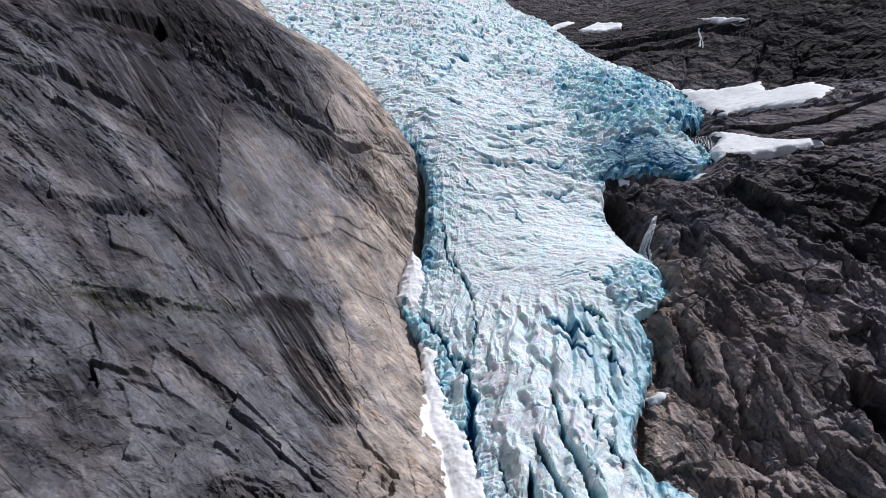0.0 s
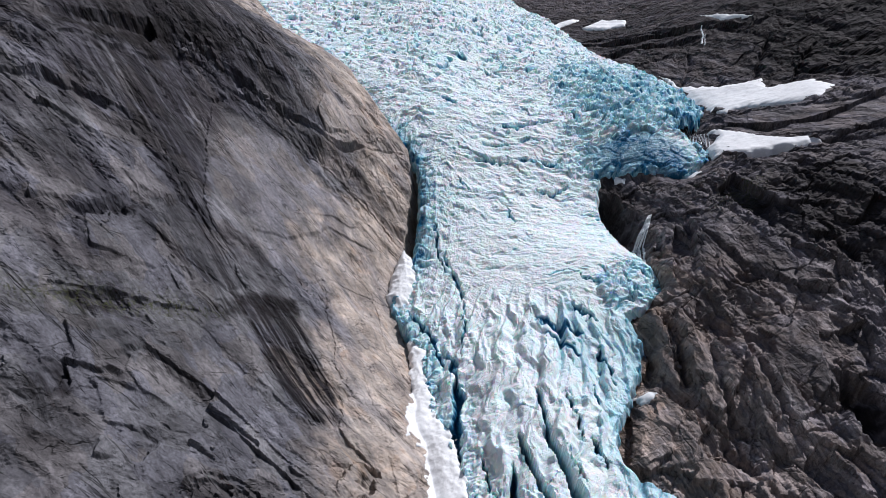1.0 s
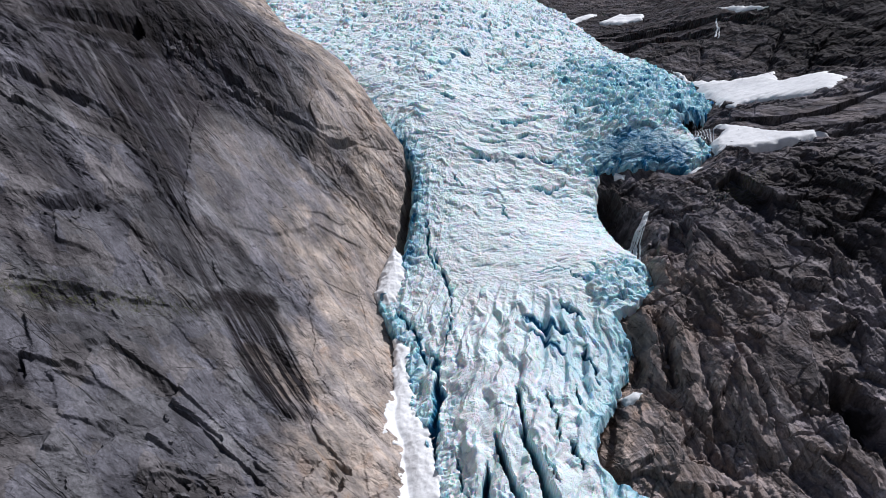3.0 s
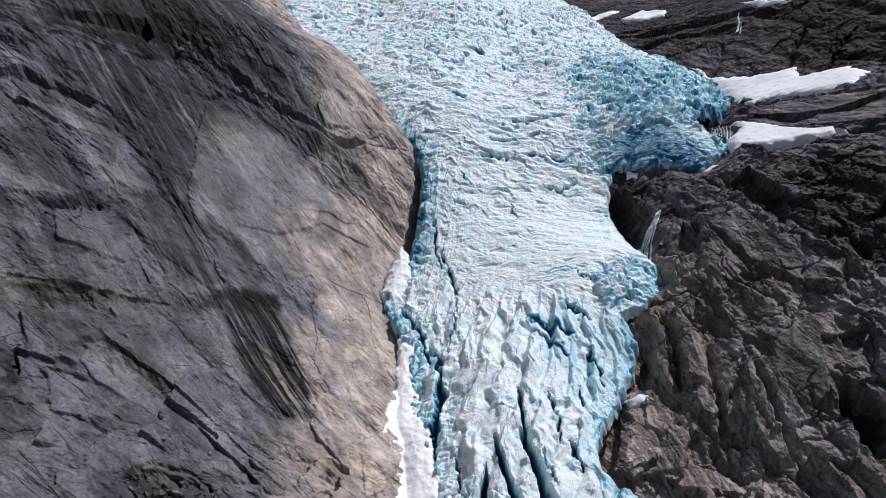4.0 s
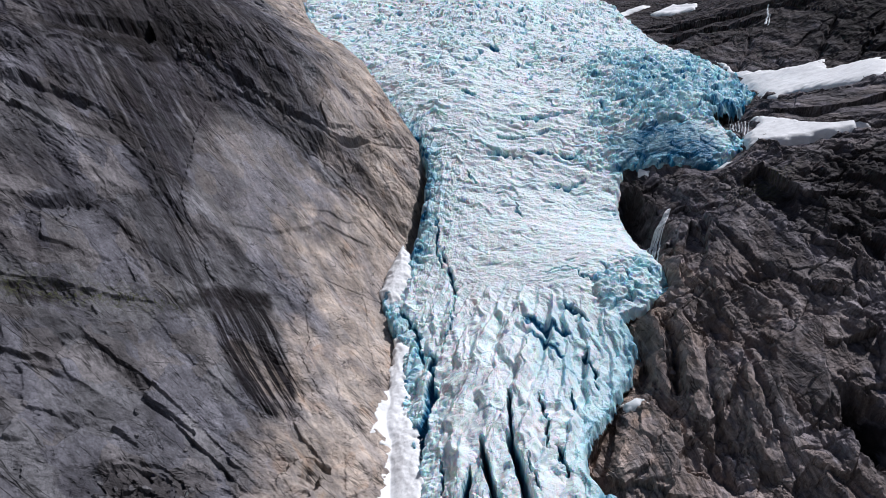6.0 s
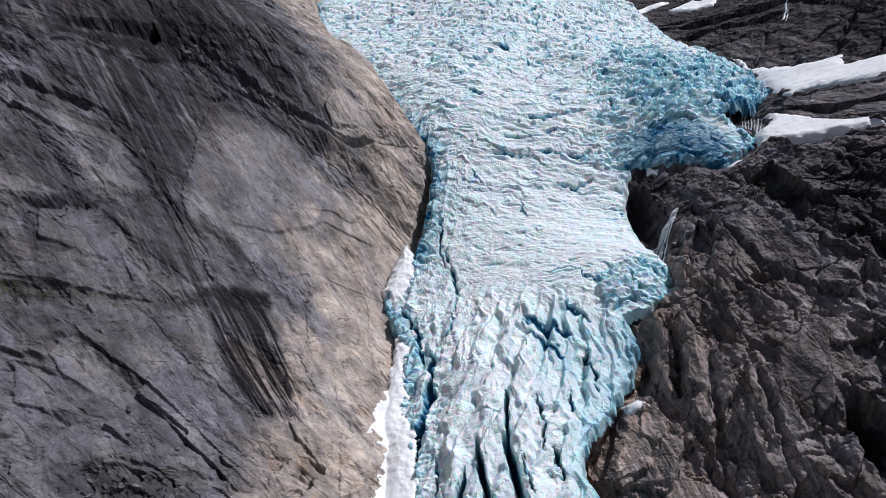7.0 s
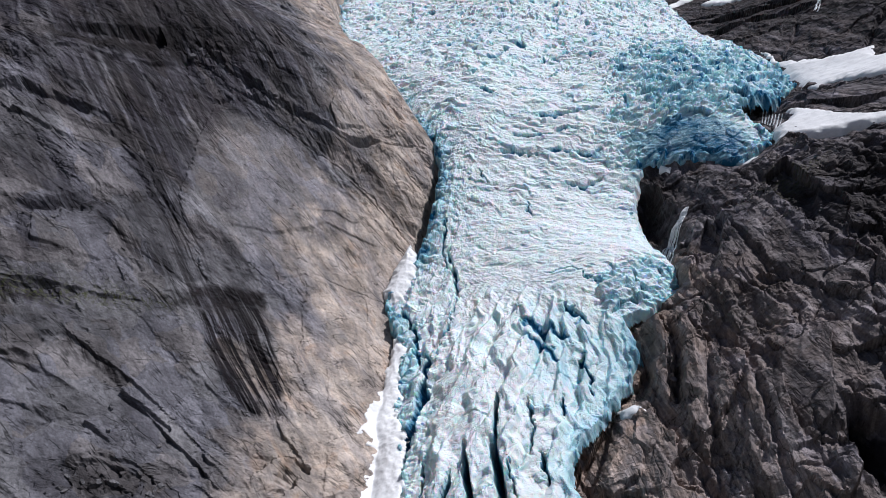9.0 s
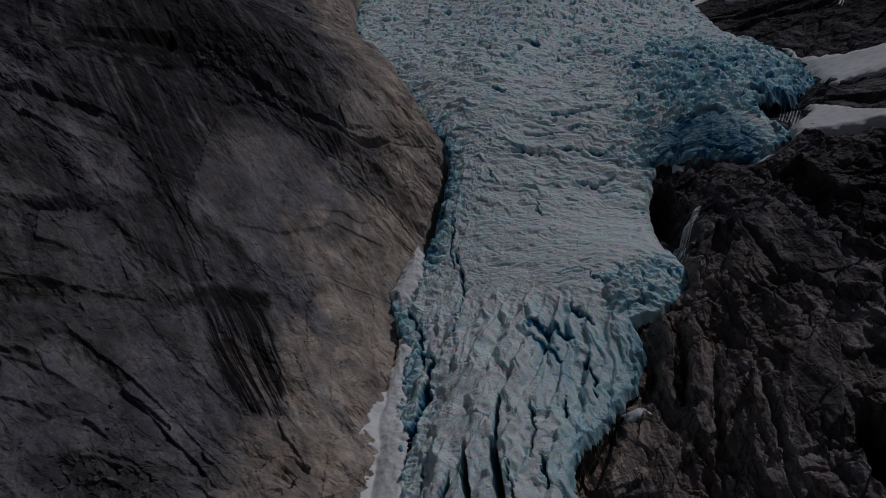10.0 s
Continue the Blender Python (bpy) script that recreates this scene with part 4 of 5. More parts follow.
# the streaked rock and the zone by the arched crack
wet_shaded(((-87, -60), (-75, -45), (-62, -66), (-49, -82), (-45, -106), (-53, -100), (-70, -78)), 6, 0.5)
wet_shaded(((-100, 112), (-60, 119), (-42, 134), (-60, 110), (-84, 104)), 5, 0.5)
# darker zones low on the wall
wet_shaded(((-130, -146), (-124, -160), (-127, -172), (-136, -168)), 4, 0.7)
wet_shaded(((-135, -160), (-124, -161), (-113, -164), (-112, -185), (-140, -195)), 7, 0.65)
wet_shaded(((-94, -195), (-92, -174), (-84, -167), (-70, -162), (-58, -168), (-56, -195)), 6, 0.6)
# next three: shade of two hollows and the gully, painted near-black
wet_shaded(((214, 108), (227, 118), (236, 73), (231, 48), (214, 75)), 5, 0.8)
wet_shaded(((228, -70), (240, -76), (246, -90), (240, -118), (231, -100), (226, -91)), 4, 0.9)
wet_shaded(((136, 180), (160, 172), (157, 99), (143, 86), (130, 136)), 6, 0.8)
# darker zones of the upper and far eastern slope
wet_shaded(((235, 105), (300, 115), (325, 20), (262, -12), (240, 30)), 10, 0.75)
wet_shaded(((120, 1100), (330, 760), (420, 520), (330, 440), (230, 440), (170, 640)), 30, 0.5)
wet_shaded(((330, 560), (520, 520), (520, 190), (400, 225), (345, 290), (325, 403)), 20, 0.9)
moss = np.exp(-np.abs(to_line(U, V, ((-150, -130), (-129, -109), (-117, -96), (-103, -80)))[0]) / 5) * west
moss = np.maximum(moss, 0.8 * np.clip(inside(U, V, ((190, 70), (215, 115), (250, 110), (235, 80))) / 10 + 0.3, 0, 1))
fresh = np.maximum(fresh, 1.0 * (1 - west) * np.exp(-np.maximum(0, -ice_in) / np.interp(V, (-150, -20, 60), (66, 48, 8))) * (V < 140))

old = np.where(west > 0.5, step(-past_edge + 14 * fbm(U / 25, V / 25, 2, 64), 70, 125) * (0.5 + 0.5 * step(V + 0.3 * U, -110, 0)), 0.20 + 0.36 * step(V + 0.3 * (U - 180), -60, 80) + 0.55 * step(V, 240, 330))
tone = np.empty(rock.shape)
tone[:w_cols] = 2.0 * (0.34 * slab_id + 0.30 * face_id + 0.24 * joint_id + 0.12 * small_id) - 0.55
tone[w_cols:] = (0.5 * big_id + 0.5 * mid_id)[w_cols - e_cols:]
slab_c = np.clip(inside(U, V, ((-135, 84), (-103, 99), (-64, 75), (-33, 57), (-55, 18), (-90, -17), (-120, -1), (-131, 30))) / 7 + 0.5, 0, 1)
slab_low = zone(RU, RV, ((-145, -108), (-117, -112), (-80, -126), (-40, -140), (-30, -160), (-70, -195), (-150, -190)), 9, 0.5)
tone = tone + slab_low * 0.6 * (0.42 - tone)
# slab tones partly paint light: lit faces paler, down-facing faces darker
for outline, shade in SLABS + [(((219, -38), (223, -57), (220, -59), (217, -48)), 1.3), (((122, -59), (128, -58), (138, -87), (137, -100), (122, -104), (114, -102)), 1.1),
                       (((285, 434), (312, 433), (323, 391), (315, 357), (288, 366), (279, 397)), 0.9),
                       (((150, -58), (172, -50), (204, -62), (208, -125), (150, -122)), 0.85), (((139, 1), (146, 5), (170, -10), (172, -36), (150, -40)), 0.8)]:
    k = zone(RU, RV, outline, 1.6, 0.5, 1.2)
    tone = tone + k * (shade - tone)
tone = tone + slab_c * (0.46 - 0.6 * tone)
bare = np.zeros(rock.shape)
for outline, _ in SLABS:
    bare = np.maximum(bare, zone(RU, RV, outline, 2.0, 0.5, 1.2))
old = np.maximum(old, 0.8 * np.clip(inside(U, V, ((-212, 36), (-196, 33), (-183, 52), (-162, 96), (-139, 112), (-91, 115), (-85, 129), (-115, 165), (-152, 200), (-219, 100))) / 8 + 0.5, 0, 1))
old = old * (1 - stain_shade * (V < -40)) * (1 - 0.8 * slab_c) * (1 - 0.7 * slab_low) * (1 - 0.6 * bare)
fresh = np.maximum(fresh, 0.12 * slab_c)
smooth = np.clip(0.9 * slab_c + 0.5 * slab_low + 0.75 * fresh * west, 0, 1)
buried = ice_in > 16
cell_open = ~(buried[:-1, :-1] & buried[1:, 1:] & buried[1:, :-1] & buried[:-1, 1:])
west_cells = np.broadcast_to((RU[:-1] < 40)[:, None], cell_open.shape)
for name, mask, stone, label in (
        ("rock_wall_west", cell_open & west_cells, WEST_ROCK, "grey ice-scoured gneiss wall with dark joints and water streaks"),
        ("rock_wall_east", cell_open & ~west_cells, EAST_ROCK, "dark broken gneiss slope with gullies beside the ice")):
    ob, used = sheet(name, RU, RV, rock, mask, True)
    give(ob.data, used, old=old, tone=tone, flow=flow, stain_shade=stain_shade, wet_shade=wet_shade, moss=moss, fresh=fresh, smooth=smooth)
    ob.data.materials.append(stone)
    tagged(ob, label, "rock face", kind="structure")

# ---- the glacier ----
GU = spans((-280, -60, 1.6), (-60, 140, 0.75), (140, 275, 0.9))
GV = spans((-225, -150, 1.5), (-150, 200, 0.75), (200, 430, 1.1), (430, 800, 2.2), (800, 1495, 6.0))
U, V = np.meshgrid(GU, GV, indexing="ij")
ice = loft(GU, GV, ICE_U, ICE_V, ICE_H) + far_rise(V)
wob_u, wob_v = 1.8 * fbm(U / 8, V / 8, 2, 40), 1.8 * fbm(U / 8, V / 8, 2, 41)
edge = inside(U + wob_u, V + wob_v, ICE_OUTLINE)
west_edge = to_line(U + wob_u, V, ICE_WEST)[0]
warp = fbm(U / 22, V / 22, 3, 42)

upper = step(V, 175, 250)
lobe = step(U + 26 * warp, 88, 150) * step(V + 0.2 * U, 178, 190) * (1 - step(V + 40 * warp, 330, 480))
lower = 1 - step(V + 0.25 * U, -5, 55)
middle = np.clip(1 - upper - lower, 0, 1)
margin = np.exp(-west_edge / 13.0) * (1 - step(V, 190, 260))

g1, i1, t1 = blocks((U + 6 * warp) / 11.0, (V + 6 * warp + 0.15 * U) / 4.8, 43)
g2, i2, t2 = blocks((U - 3 * warp) / 3.4, (V + 3 * warp) / 2.6, 44)
g3, i3, t3 = blocks((U + 8 * warp) / 14.0, (V + 6 * warp) / 11.0, 45)
seracs = 2.6 * (i1 - 0.5) + 4.2 * t1 - 2.4 * np.exp(-g1 / 0.13) + 0.4 * (i2 - 0.5) + 0.8 * t2 - 0.4 * np.exp(-g2 / 0.10) + 3.0 * (ridged((U + 5 * warp) / 12, (V + 5 * warp) / 5, 3, 57) - 0.5)
chaos = 5.0 * facets(U / 13 + 0.3 * warp, V / 9, 74, (10, 70, 130)) + 2.5 * facets(U / 5 + 0.3 * warp, V / 4, 76, (25, 85, 150)) + 3.5 * (i3 - 0.5) + 6.0 * t3 - 3.0 * np.exp(-g3 / 0.10) + 0.45 * seracs
g4, i4, t4 = blocks((U + 9 * warp) / 17.0, (V + 4 * warp) / 5.5, 46)
scarp_a = np.clip(0.15 + 1.7 * fbm(U / 34, V / 22, 2, 85), 0.0, 1.3)
scarp_b = np.clip(0.10 + 1.7 * fbm(U / 19, V / 12, 2, 86), 0.0, 1.3)
scarps = (3.2 * scarp_a * plates(V + 15 * warp + 0.10 * U, U + 8 * warp, 19.0, 81, 0.88) + 1.5 * scarp_b * plates(V + 12 * warp - 0.06 * U, U, 8.0, 82, 0.86)
          + 1.7 * fbm((U + 6 * warp) / 30, (V + 0.2 * U) / 13, 2, 89) + 1.1 * facets(U / 15 + 0.5 * warp, V / 8 + 0.5 * warp, 79, (55, 90, 125))
          + 0.8 * scarp_a * plates(V + 0.9 * U + 8 * warp, V - 0.9 * U, 7.0, 84, 0.85) * step(V - 0.6 * U, 150, 260))
lens = np.clip(value_noise((U + 6 * warp) / 13, (V + 4 * warp + 0.1 * U) / 4.2, 58) - 0.30, 0, 1)
waves = (3.2 * fbm((U + 8 * warp) / 36, (V + 0.15 * U) / 15, 2, 68) + 1.2 * (ridged((U + 10 * warp) / 34, (V + 6 * warp + 0.12 * U) / 13.0, 2, 47) - 0.55) + 0.5 * (i4 - 0.5) + 1.2 * t4
         - 0.6 * np.exp(-g4 / 0.05) + 0.25 * t2 - 6.0 * lens)
fan = (U - 52) / (1.0 - 0.0042 * np.minimum(V, 60)) + 4.5 * warp
g5, i5, t5 = blocks(fan / 9.0, V / 22.0 + 0.4 * warp, 48)
pits = np.clip(value_noise(fan / 5.5, V / 30.0 + 0.4 * warp, 59) - 0.30, 0, 1)
ribs = (7.0 * (ridged(fan / 17.0, V / 90.0, 2, 49) - 0.55) + 3.2 * (ridged(fan / 6.5, V / 48, 2, 50) - 0.5) + 0.7 * (i5 - 0.5) + 1.2 * t5
        - 1.2 * np.exp(-g5 / 0.05) + 0.35 * t2 - 5.0 * pits - 0.25 * np.exp(-g2 / 0.08))
fins = 0.5 * chaos + 6.0 * (ridged((U - 0.15 * V) / 9.0, V / 40.0, 2, 51) - 0.5) + 1.2 * t1 - 0.8 * np.exp(-g1 / 0.1)
front = np.clip(inside(U, V, ((120, 186), (140, 168), (165, 164), (205, 154), (232, 180), (214, 200), (190, 205), (150, 205))) / 16 + 0.3, 0, 1)
calm = np.clip(0.6 + 0.9 * fbm(U / 26, V / 18, 2, 54), 0.12, 1.3)
nicks = np.clip(value_noise((U + 3 * warp) / 5.5, (V + 3 * warp) / 2.4, 78) - 0.40, 0, 1) * np.clip(0.2 + 1.9 * fbm(U / 26, V / 26, 2, 79), 0, 1)
waves = 0.30 * waves * calm - 4.0 * nicks * step(V, 60, 130) + scarps * (0.35 + 0.65 * step(V, 90, 150)) + 1.0 * facets(U / 34 + 0.35 * warp, V / 15 + 0.35 * warp, 71, (75, 95, 130)) + 0.5 * facets(U / 9 + 0.3 * warp, V / 5, 75, (50, 95, 140)) - 1.2 * lens
ribs = ribs * (0.35 + 0.5 * calm) + 8.5 * facets(fan / 15, V / 40 + 0.3 * warp, 72, (0, 20, 155)) + 1.5 * facets(fan / 7, V / 30 + 0.3 * warp, 73, (5, 35, 150))
seracs = seracs * (0.6 + 0.4 * calm)
wedge = np.clip(value_noise((U + 5 * warp) / 6.0, (V + 5 * warp) / 13.0, 66) - 0.28, 0, 1) * step(V, 240, 330)
bank = np.exp(-west_edge / 15.0) * step(V, 150, 180) * (1 - step(V, 480, 600))
rolling = 1.1 * waves + 0.17 * seracs * np.clip(0.4 + 1.5 * fbm(U / 40, V / 40, 2, 88), 0, 1.6) * (0.4 + 0.6 * step(V, 300, 420)) - 12.0 * wedge
seracs = rolling * (1 - bank) + bank * 0.9 * chaos
ARM = ((109, 30), (129, 52), (145, 59), (168, 36), (158, 15), (128, 3), (114, -1))
arm = np.clip(inside(U, V, ARM) / 9 + 0.4, 0, 1)
relief = upper * seracs * (1 - lobe) + lobe * chaos + middle * waves * (1 - lobe) + lower * ribs
SMOOTH_ICE = ((22, 80), (70, 82), (66, 50), (55, -10), (58, -50), (56, -92), (30, -108), (26, -20))
worn = np.clip(inside(U + 5 * warp, V, SMOOTH_ICE) / 14 + 0.4, 0, 1)
relief = relief * (1 - 0.7 * margin) * (1 - 0.2 * worn) + 1.1 * margin * fins + (1 - 0.1 * worn) * (0.20 * fbm(U / 3.5, V / 3.5, 4, 52) + 0.35 * (ridged(U / 9, V / 9, 3, 67) - 0.5))
relief = relief * (1 - 0.5 * arm) + 0.75 * arm * chaos
relief *= (1 + 0.35 * step(V, 380, 700)) * (1 - 0.88 * front)
ice = ice + relief

cuts = np.zeros(ice.shape)


def crevasse(line, deep, wide):
    where, cut = cleft(ice, GU, GV, line, 1.15 * deep, 0.72 * wide, 0.9 if deep > 10 else 2.0, 0.0 if deep > 10 else 0.6)
    # whole cut walls turn deep blue, their darkness painted in
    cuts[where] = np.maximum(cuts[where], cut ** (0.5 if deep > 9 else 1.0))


crevasse(((50, -99), (55, -120), (62, -138), (70, -180)), 22, 3.8)
crevasse(((63, -96), (68, -108), (73, -123), (82, -152), (92, -185)), 22, 4.2)
crevasse(((62, -66), (65, -90), (67, -108)), 11, 2.0)
crevasse(((46, -116), (45, -140), (46, -170)), 14, 2.4)
crevasse(((79, -68), (84, -87), (85, -105)), 9, 1.5)
crevasse(((90, -99), (94, -121)), 8, 1.2)
crevasse(((12, -30), (18, -68), (16, -95), (16, -116), (22, -140)), 10, 4.2)
crevasse(((0, 86), (3, 58), (9, 38)), 5, 1.5)
crevasse(((7, 58), (16, 33), (23, 14)), 6, 2.0)
crevasse(((20, 20), (22, -10), (18, -40)), 4, 1.3)
crevasse(((-19, 8), (-2, -12), (8, -43)), 6, 2.4)
crevasse(((65, -10), (79, -16), (97, -22)), 3, 4.6)
crevasse(((70, -24), (84, -30), (93, -42)), 2, 3.0)
crevasse(((91, 4), (107, -11)), 5, 3.0)
crevasse(((30, 155), (44, 159), (59, 160)), 5, 2.6)
crevasse(((63, 165), (82, 170), (104, 168)), 4, 2.2)
crevasse(((-1, 235), (20, 224)), 5, 3.0)
crevasse(((17, 135), (26, 121)), 3.5, 1.8)
crevasse(((55, 112), (61, 93)), 3.5, 1.4)
crevasse(((96, -62), (99, -80)), 5, 1.0)
crevasse(((92, -104), (93, -120)), 6, 1.2)
crevasse(((68, 186), (79, 195), (90, 194)), 4, 2.0)
crevasse(((36, 177), (50, 178), (68, 184)), 3, 1.6)
crevasse(((48, 206), (67, 203), (88, 220)), 4, 2.4)
crevasse(((27, 242), (46, 248), (63, 251)), 3, 1.6)
crevasse(((77, 138), (95, 138), (108, 150)), 4, 2.2)
crevasse(((74, 32), (94, 37), (114, 18)), 2, 0.9)
crevasse(((60, 205), (80, 214), (105, 227)), 4, 2.2)
crevasse(((74, -108), (81, -131)), 9, 1.2)
crevasse(((30, -108), (36, -140)), 7, 1.3)
crevasse(((104, -30), (112, -58)), 4, 1.6)

# steep broken edge: the ice stands on its bed and ends in a cliff
at_edge = np.interp(V, (-200, -60, 20, 150, 200, 300), (8, 8, 7, 5, 5, 6)) * (1 - 0.4 * margin)
rise = np.clip(edge / at_edge, 0, 1) ** 0.55
ice = ice - 9.0 * (1 - rise) * step(edge, -4, 14) - np.where(edge < 0, np.minimum(-edge * 3, 30), 0)

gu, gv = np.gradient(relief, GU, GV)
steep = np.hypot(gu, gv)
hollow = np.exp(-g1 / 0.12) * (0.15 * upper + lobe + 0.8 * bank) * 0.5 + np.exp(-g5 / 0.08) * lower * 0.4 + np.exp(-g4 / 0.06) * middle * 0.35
# blue ice on steep faces and in cuts, their shade coloured in too
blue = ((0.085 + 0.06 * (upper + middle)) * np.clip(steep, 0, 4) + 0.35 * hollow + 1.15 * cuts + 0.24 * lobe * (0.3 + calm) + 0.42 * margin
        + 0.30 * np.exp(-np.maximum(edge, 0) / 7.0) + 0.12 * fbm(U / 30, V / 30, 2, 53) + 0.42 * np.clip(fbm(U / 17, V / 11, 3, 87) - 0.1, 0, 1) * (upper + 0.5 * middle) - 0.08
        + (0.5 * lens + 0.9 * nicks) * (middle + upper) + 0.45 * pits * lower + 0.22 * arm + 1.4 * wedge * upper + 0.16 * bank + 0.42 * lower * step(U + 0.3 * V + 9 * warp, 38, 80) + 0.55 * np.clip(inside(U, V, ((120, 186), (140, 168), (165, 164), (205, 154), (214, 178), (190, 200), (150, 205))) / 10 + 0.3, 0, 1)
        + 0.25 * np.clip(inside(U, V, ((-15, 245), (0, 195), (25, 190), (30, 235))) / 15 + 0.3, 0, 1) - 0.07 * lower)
down = np.clip(lower + margin, 0, 1)
lie = (fan * down + (0.8 * U) * (1 - down), V * (0.35 * down + 1.0 * (1 - down)), 0.5 * ice)
keep_ice = edge > -2.5
keep_ice = keep_ice[:-1, :-1] | keep_ice[1:, 1:] | keep_ice[1:, :-1] | keep_ice[:-1, 1:]
glacier = new("glacier")
tagged(glacier, "pale blue crevassed icefall pouring down between rock walls", "glacier")
glacier_parts = {}
for name, lo, hi, label in (("icefall", 200, 2000, "jagged blue and white seracs"), ("ice_tongue", -999, 200, "white ice tongue with long crevasses")):
    rows = np.broadcast_to(((GV[:-1] >= lo) & (GV[:-1] < hi))[None, :], keep_ice.shape)
    ob, used = sheet(name, GU, GV, ice, keep_ice & rows, True)
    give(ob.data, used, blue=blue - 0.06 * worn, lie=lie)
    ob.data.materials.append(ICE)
    ob.parent = glacier
    tagged(ob, label)
    glacier_parts[name] = ob


def sample(us, vs, grid, u, v):
    """Heights of a grid at other points."""
    i = np.clip(np.searchsorted(us, u) - 1, 0, len(us) - 2)
    j = np.clip(np.searchsorted(vs, v) - 1, 0, len(vs) - 2)
    a, b = np.clip((u - us[i]) / (us[i + 1] - us[i]), 0, 1), np.clip((v - vs[j]) / (vs[j + 1] - vs[j]), 0, 1)
    return (grid[i, j] * (1 - a) * (1 - b) + grid[i + 1, j] * a * (1 - b) + grid[i, j + 1] * (1 - a) * b + grid[i + 1, j + 1] * a * b)


def to_world(u, v, h):
    return Vector(ORIGIN + np.array((u, 0, 0)) + v * AXIS_V + h * AXIS_H)


# ---- snow ----
def blurred(a, n):
    for axis in (0, 1):
        pad = [(0, 0), (0, 0)]
        pad[axis] = (n, n)
        c = np.cumsum(np.pad(a, pad, mode="edge"), axis=axis)
        lead = np.take(c, range(2 * n, c.shape[axis]), axis=axis)
        lag = np.take(c, range(0, c.shape[axis] - 2 * n), axis=axis)
        a = (lead - lag) / (2 * n)
    return a


def snow_patch(outline, thick, cell, label, ragged=2.0, smooth=5.0, banked=False, rim=6.0, lumpy=0.0):
    p = np.array(outline, float)
    us = np.arange(p[:, 0].min() - 8, p[:, 0].max() + 8, cell)
    vs = np.arange(p[:, 1].min() - 8, p[:, 1].max() + 8, cell)
    u, v = np.meshgrid(us, vs, indexing="ij")
    under = sample(RU, RV, rock, u, v)
    bed = np.maximum(blurred(under, max(2, int(smooth / cell))), under - (1.3 if smooth > 10 else 0.55) * thick)
    if banked:
        bed = np.maximum(bed, loft(us, vs, ICE_U, ICE_V, ICE_H) - 1.5)
    r = ragged * fbm(u / (9 * cell), v / (9 * cell), 4, 61)
    d = inside(u + r, v + r, outline)
    h = bed + thick * np.clip(d / rim, 0, 1) ** 0.6 + 0.25 * fbm(u / 7, v / 7, 4, 62) + lumpy * (0.8 * fbm(u / 3.5, v / 5, 4, 63) + 0.9 * (ridged(u / 6, v / 9, 3, 69) - 0.5)) - np.where(d < 0, np.minimum(-d * 2, 8), 0)
    keep = d > -1.5 * cell
    ob, _ = sheet("snow_patch", us, vs, h, keep[:-1, :-1] | keep[1:, 1:])
    ob.data.materials.append(SNOW)
    return tagged(ob, label, "snow", group="old snow patches")


snow_patch(((252, 422), (266, 378), (295, 353), (318, 341), (330, 337), (326, 311), (343, 300), (358, 288), (356, 252), (336, 230), (316, 238), (304, 255), (293, 271), (274, 273),
            (266, 301), (262, 346), (257, 393)), 4.0, 1.2, "white snowfield lying on a rock shelf beside the ice", 2.5, 22.0, rim=10.0)
snow_patch(((229, 186), (242, 201), (247, 231), (255, 220), (270, 187), (283, 171), (299, 162), (304, 155), (292, 147), (273, 153), (256, 155), (240, 160), (231, 167)), 4.5, 0.9,
           "smooth white snow tongue under the meltwater cascade", 1.2, 22.0, rim=5.0)
snow_patch(((219, 755), (255, 795), (285, 745), (274, 704), (242, 706)), 4.0, 2.0, "small snow patch high on dark rock", 4.0)
snow_patch(((158, 772), (172, 800), (195, 830), (229, 836), (216, 812), (190, 792), (168, 762)), 4.0, 2.0, "thin snow strip along the upper glacier edge", 4.0)
snow_patch(((329, 555), (353, 490), (362, 471), (338, 498)), 3.0, 1.2, "narrow snow streak on the far mountainside", 1.5)
snow_patch(((92, 1480), (118, 1560), (142, 1440), (112, 1390)), 3.0, 4.0, "distant snow patch at the glacier's upper edge", 6.0)
snow_patch(((-23, 60), (-29, 38), (-32, 18), (-26, 8), (-19, 8), (-14, 26), (-12, 40), (-16, 52)), 5.0, 0.6, "bright snow bridge wedged between rock and ice", 1.8, 5.0, True, 7.0, 0.2)
snow_patch(((-14, -17), (-3, -26), (-4, -43), (3, -75), (12, -91), (20, -120), (24, -145), (0, -148), (0, -121), (-3, -103), (-9, -95), (-12, -97), (-13, -74), (-12, -60)), 3.2, 0.6,
           "dirty avalanche snow banked along the rock wall", 1.8, 5.0, True, 9.0, 0.12)
snow_patch(((150, 164), (158, 160), (156, 155), (149, 158)), 2.0, 0.5, "scrap of white snow under the blue ice front", 0.5)
snow_patch(((205, 152), (214, 158), (216, 150), (207, 146)), 2.0, 0.5, "bit of old snow at the foot of the ice", 0.5)
snow_patch(((123, -57), (134, -53), (140, -61), (127, -65)), 2.5, 0.5, "last scrap of snow on a boulder by the ice", 0.6)


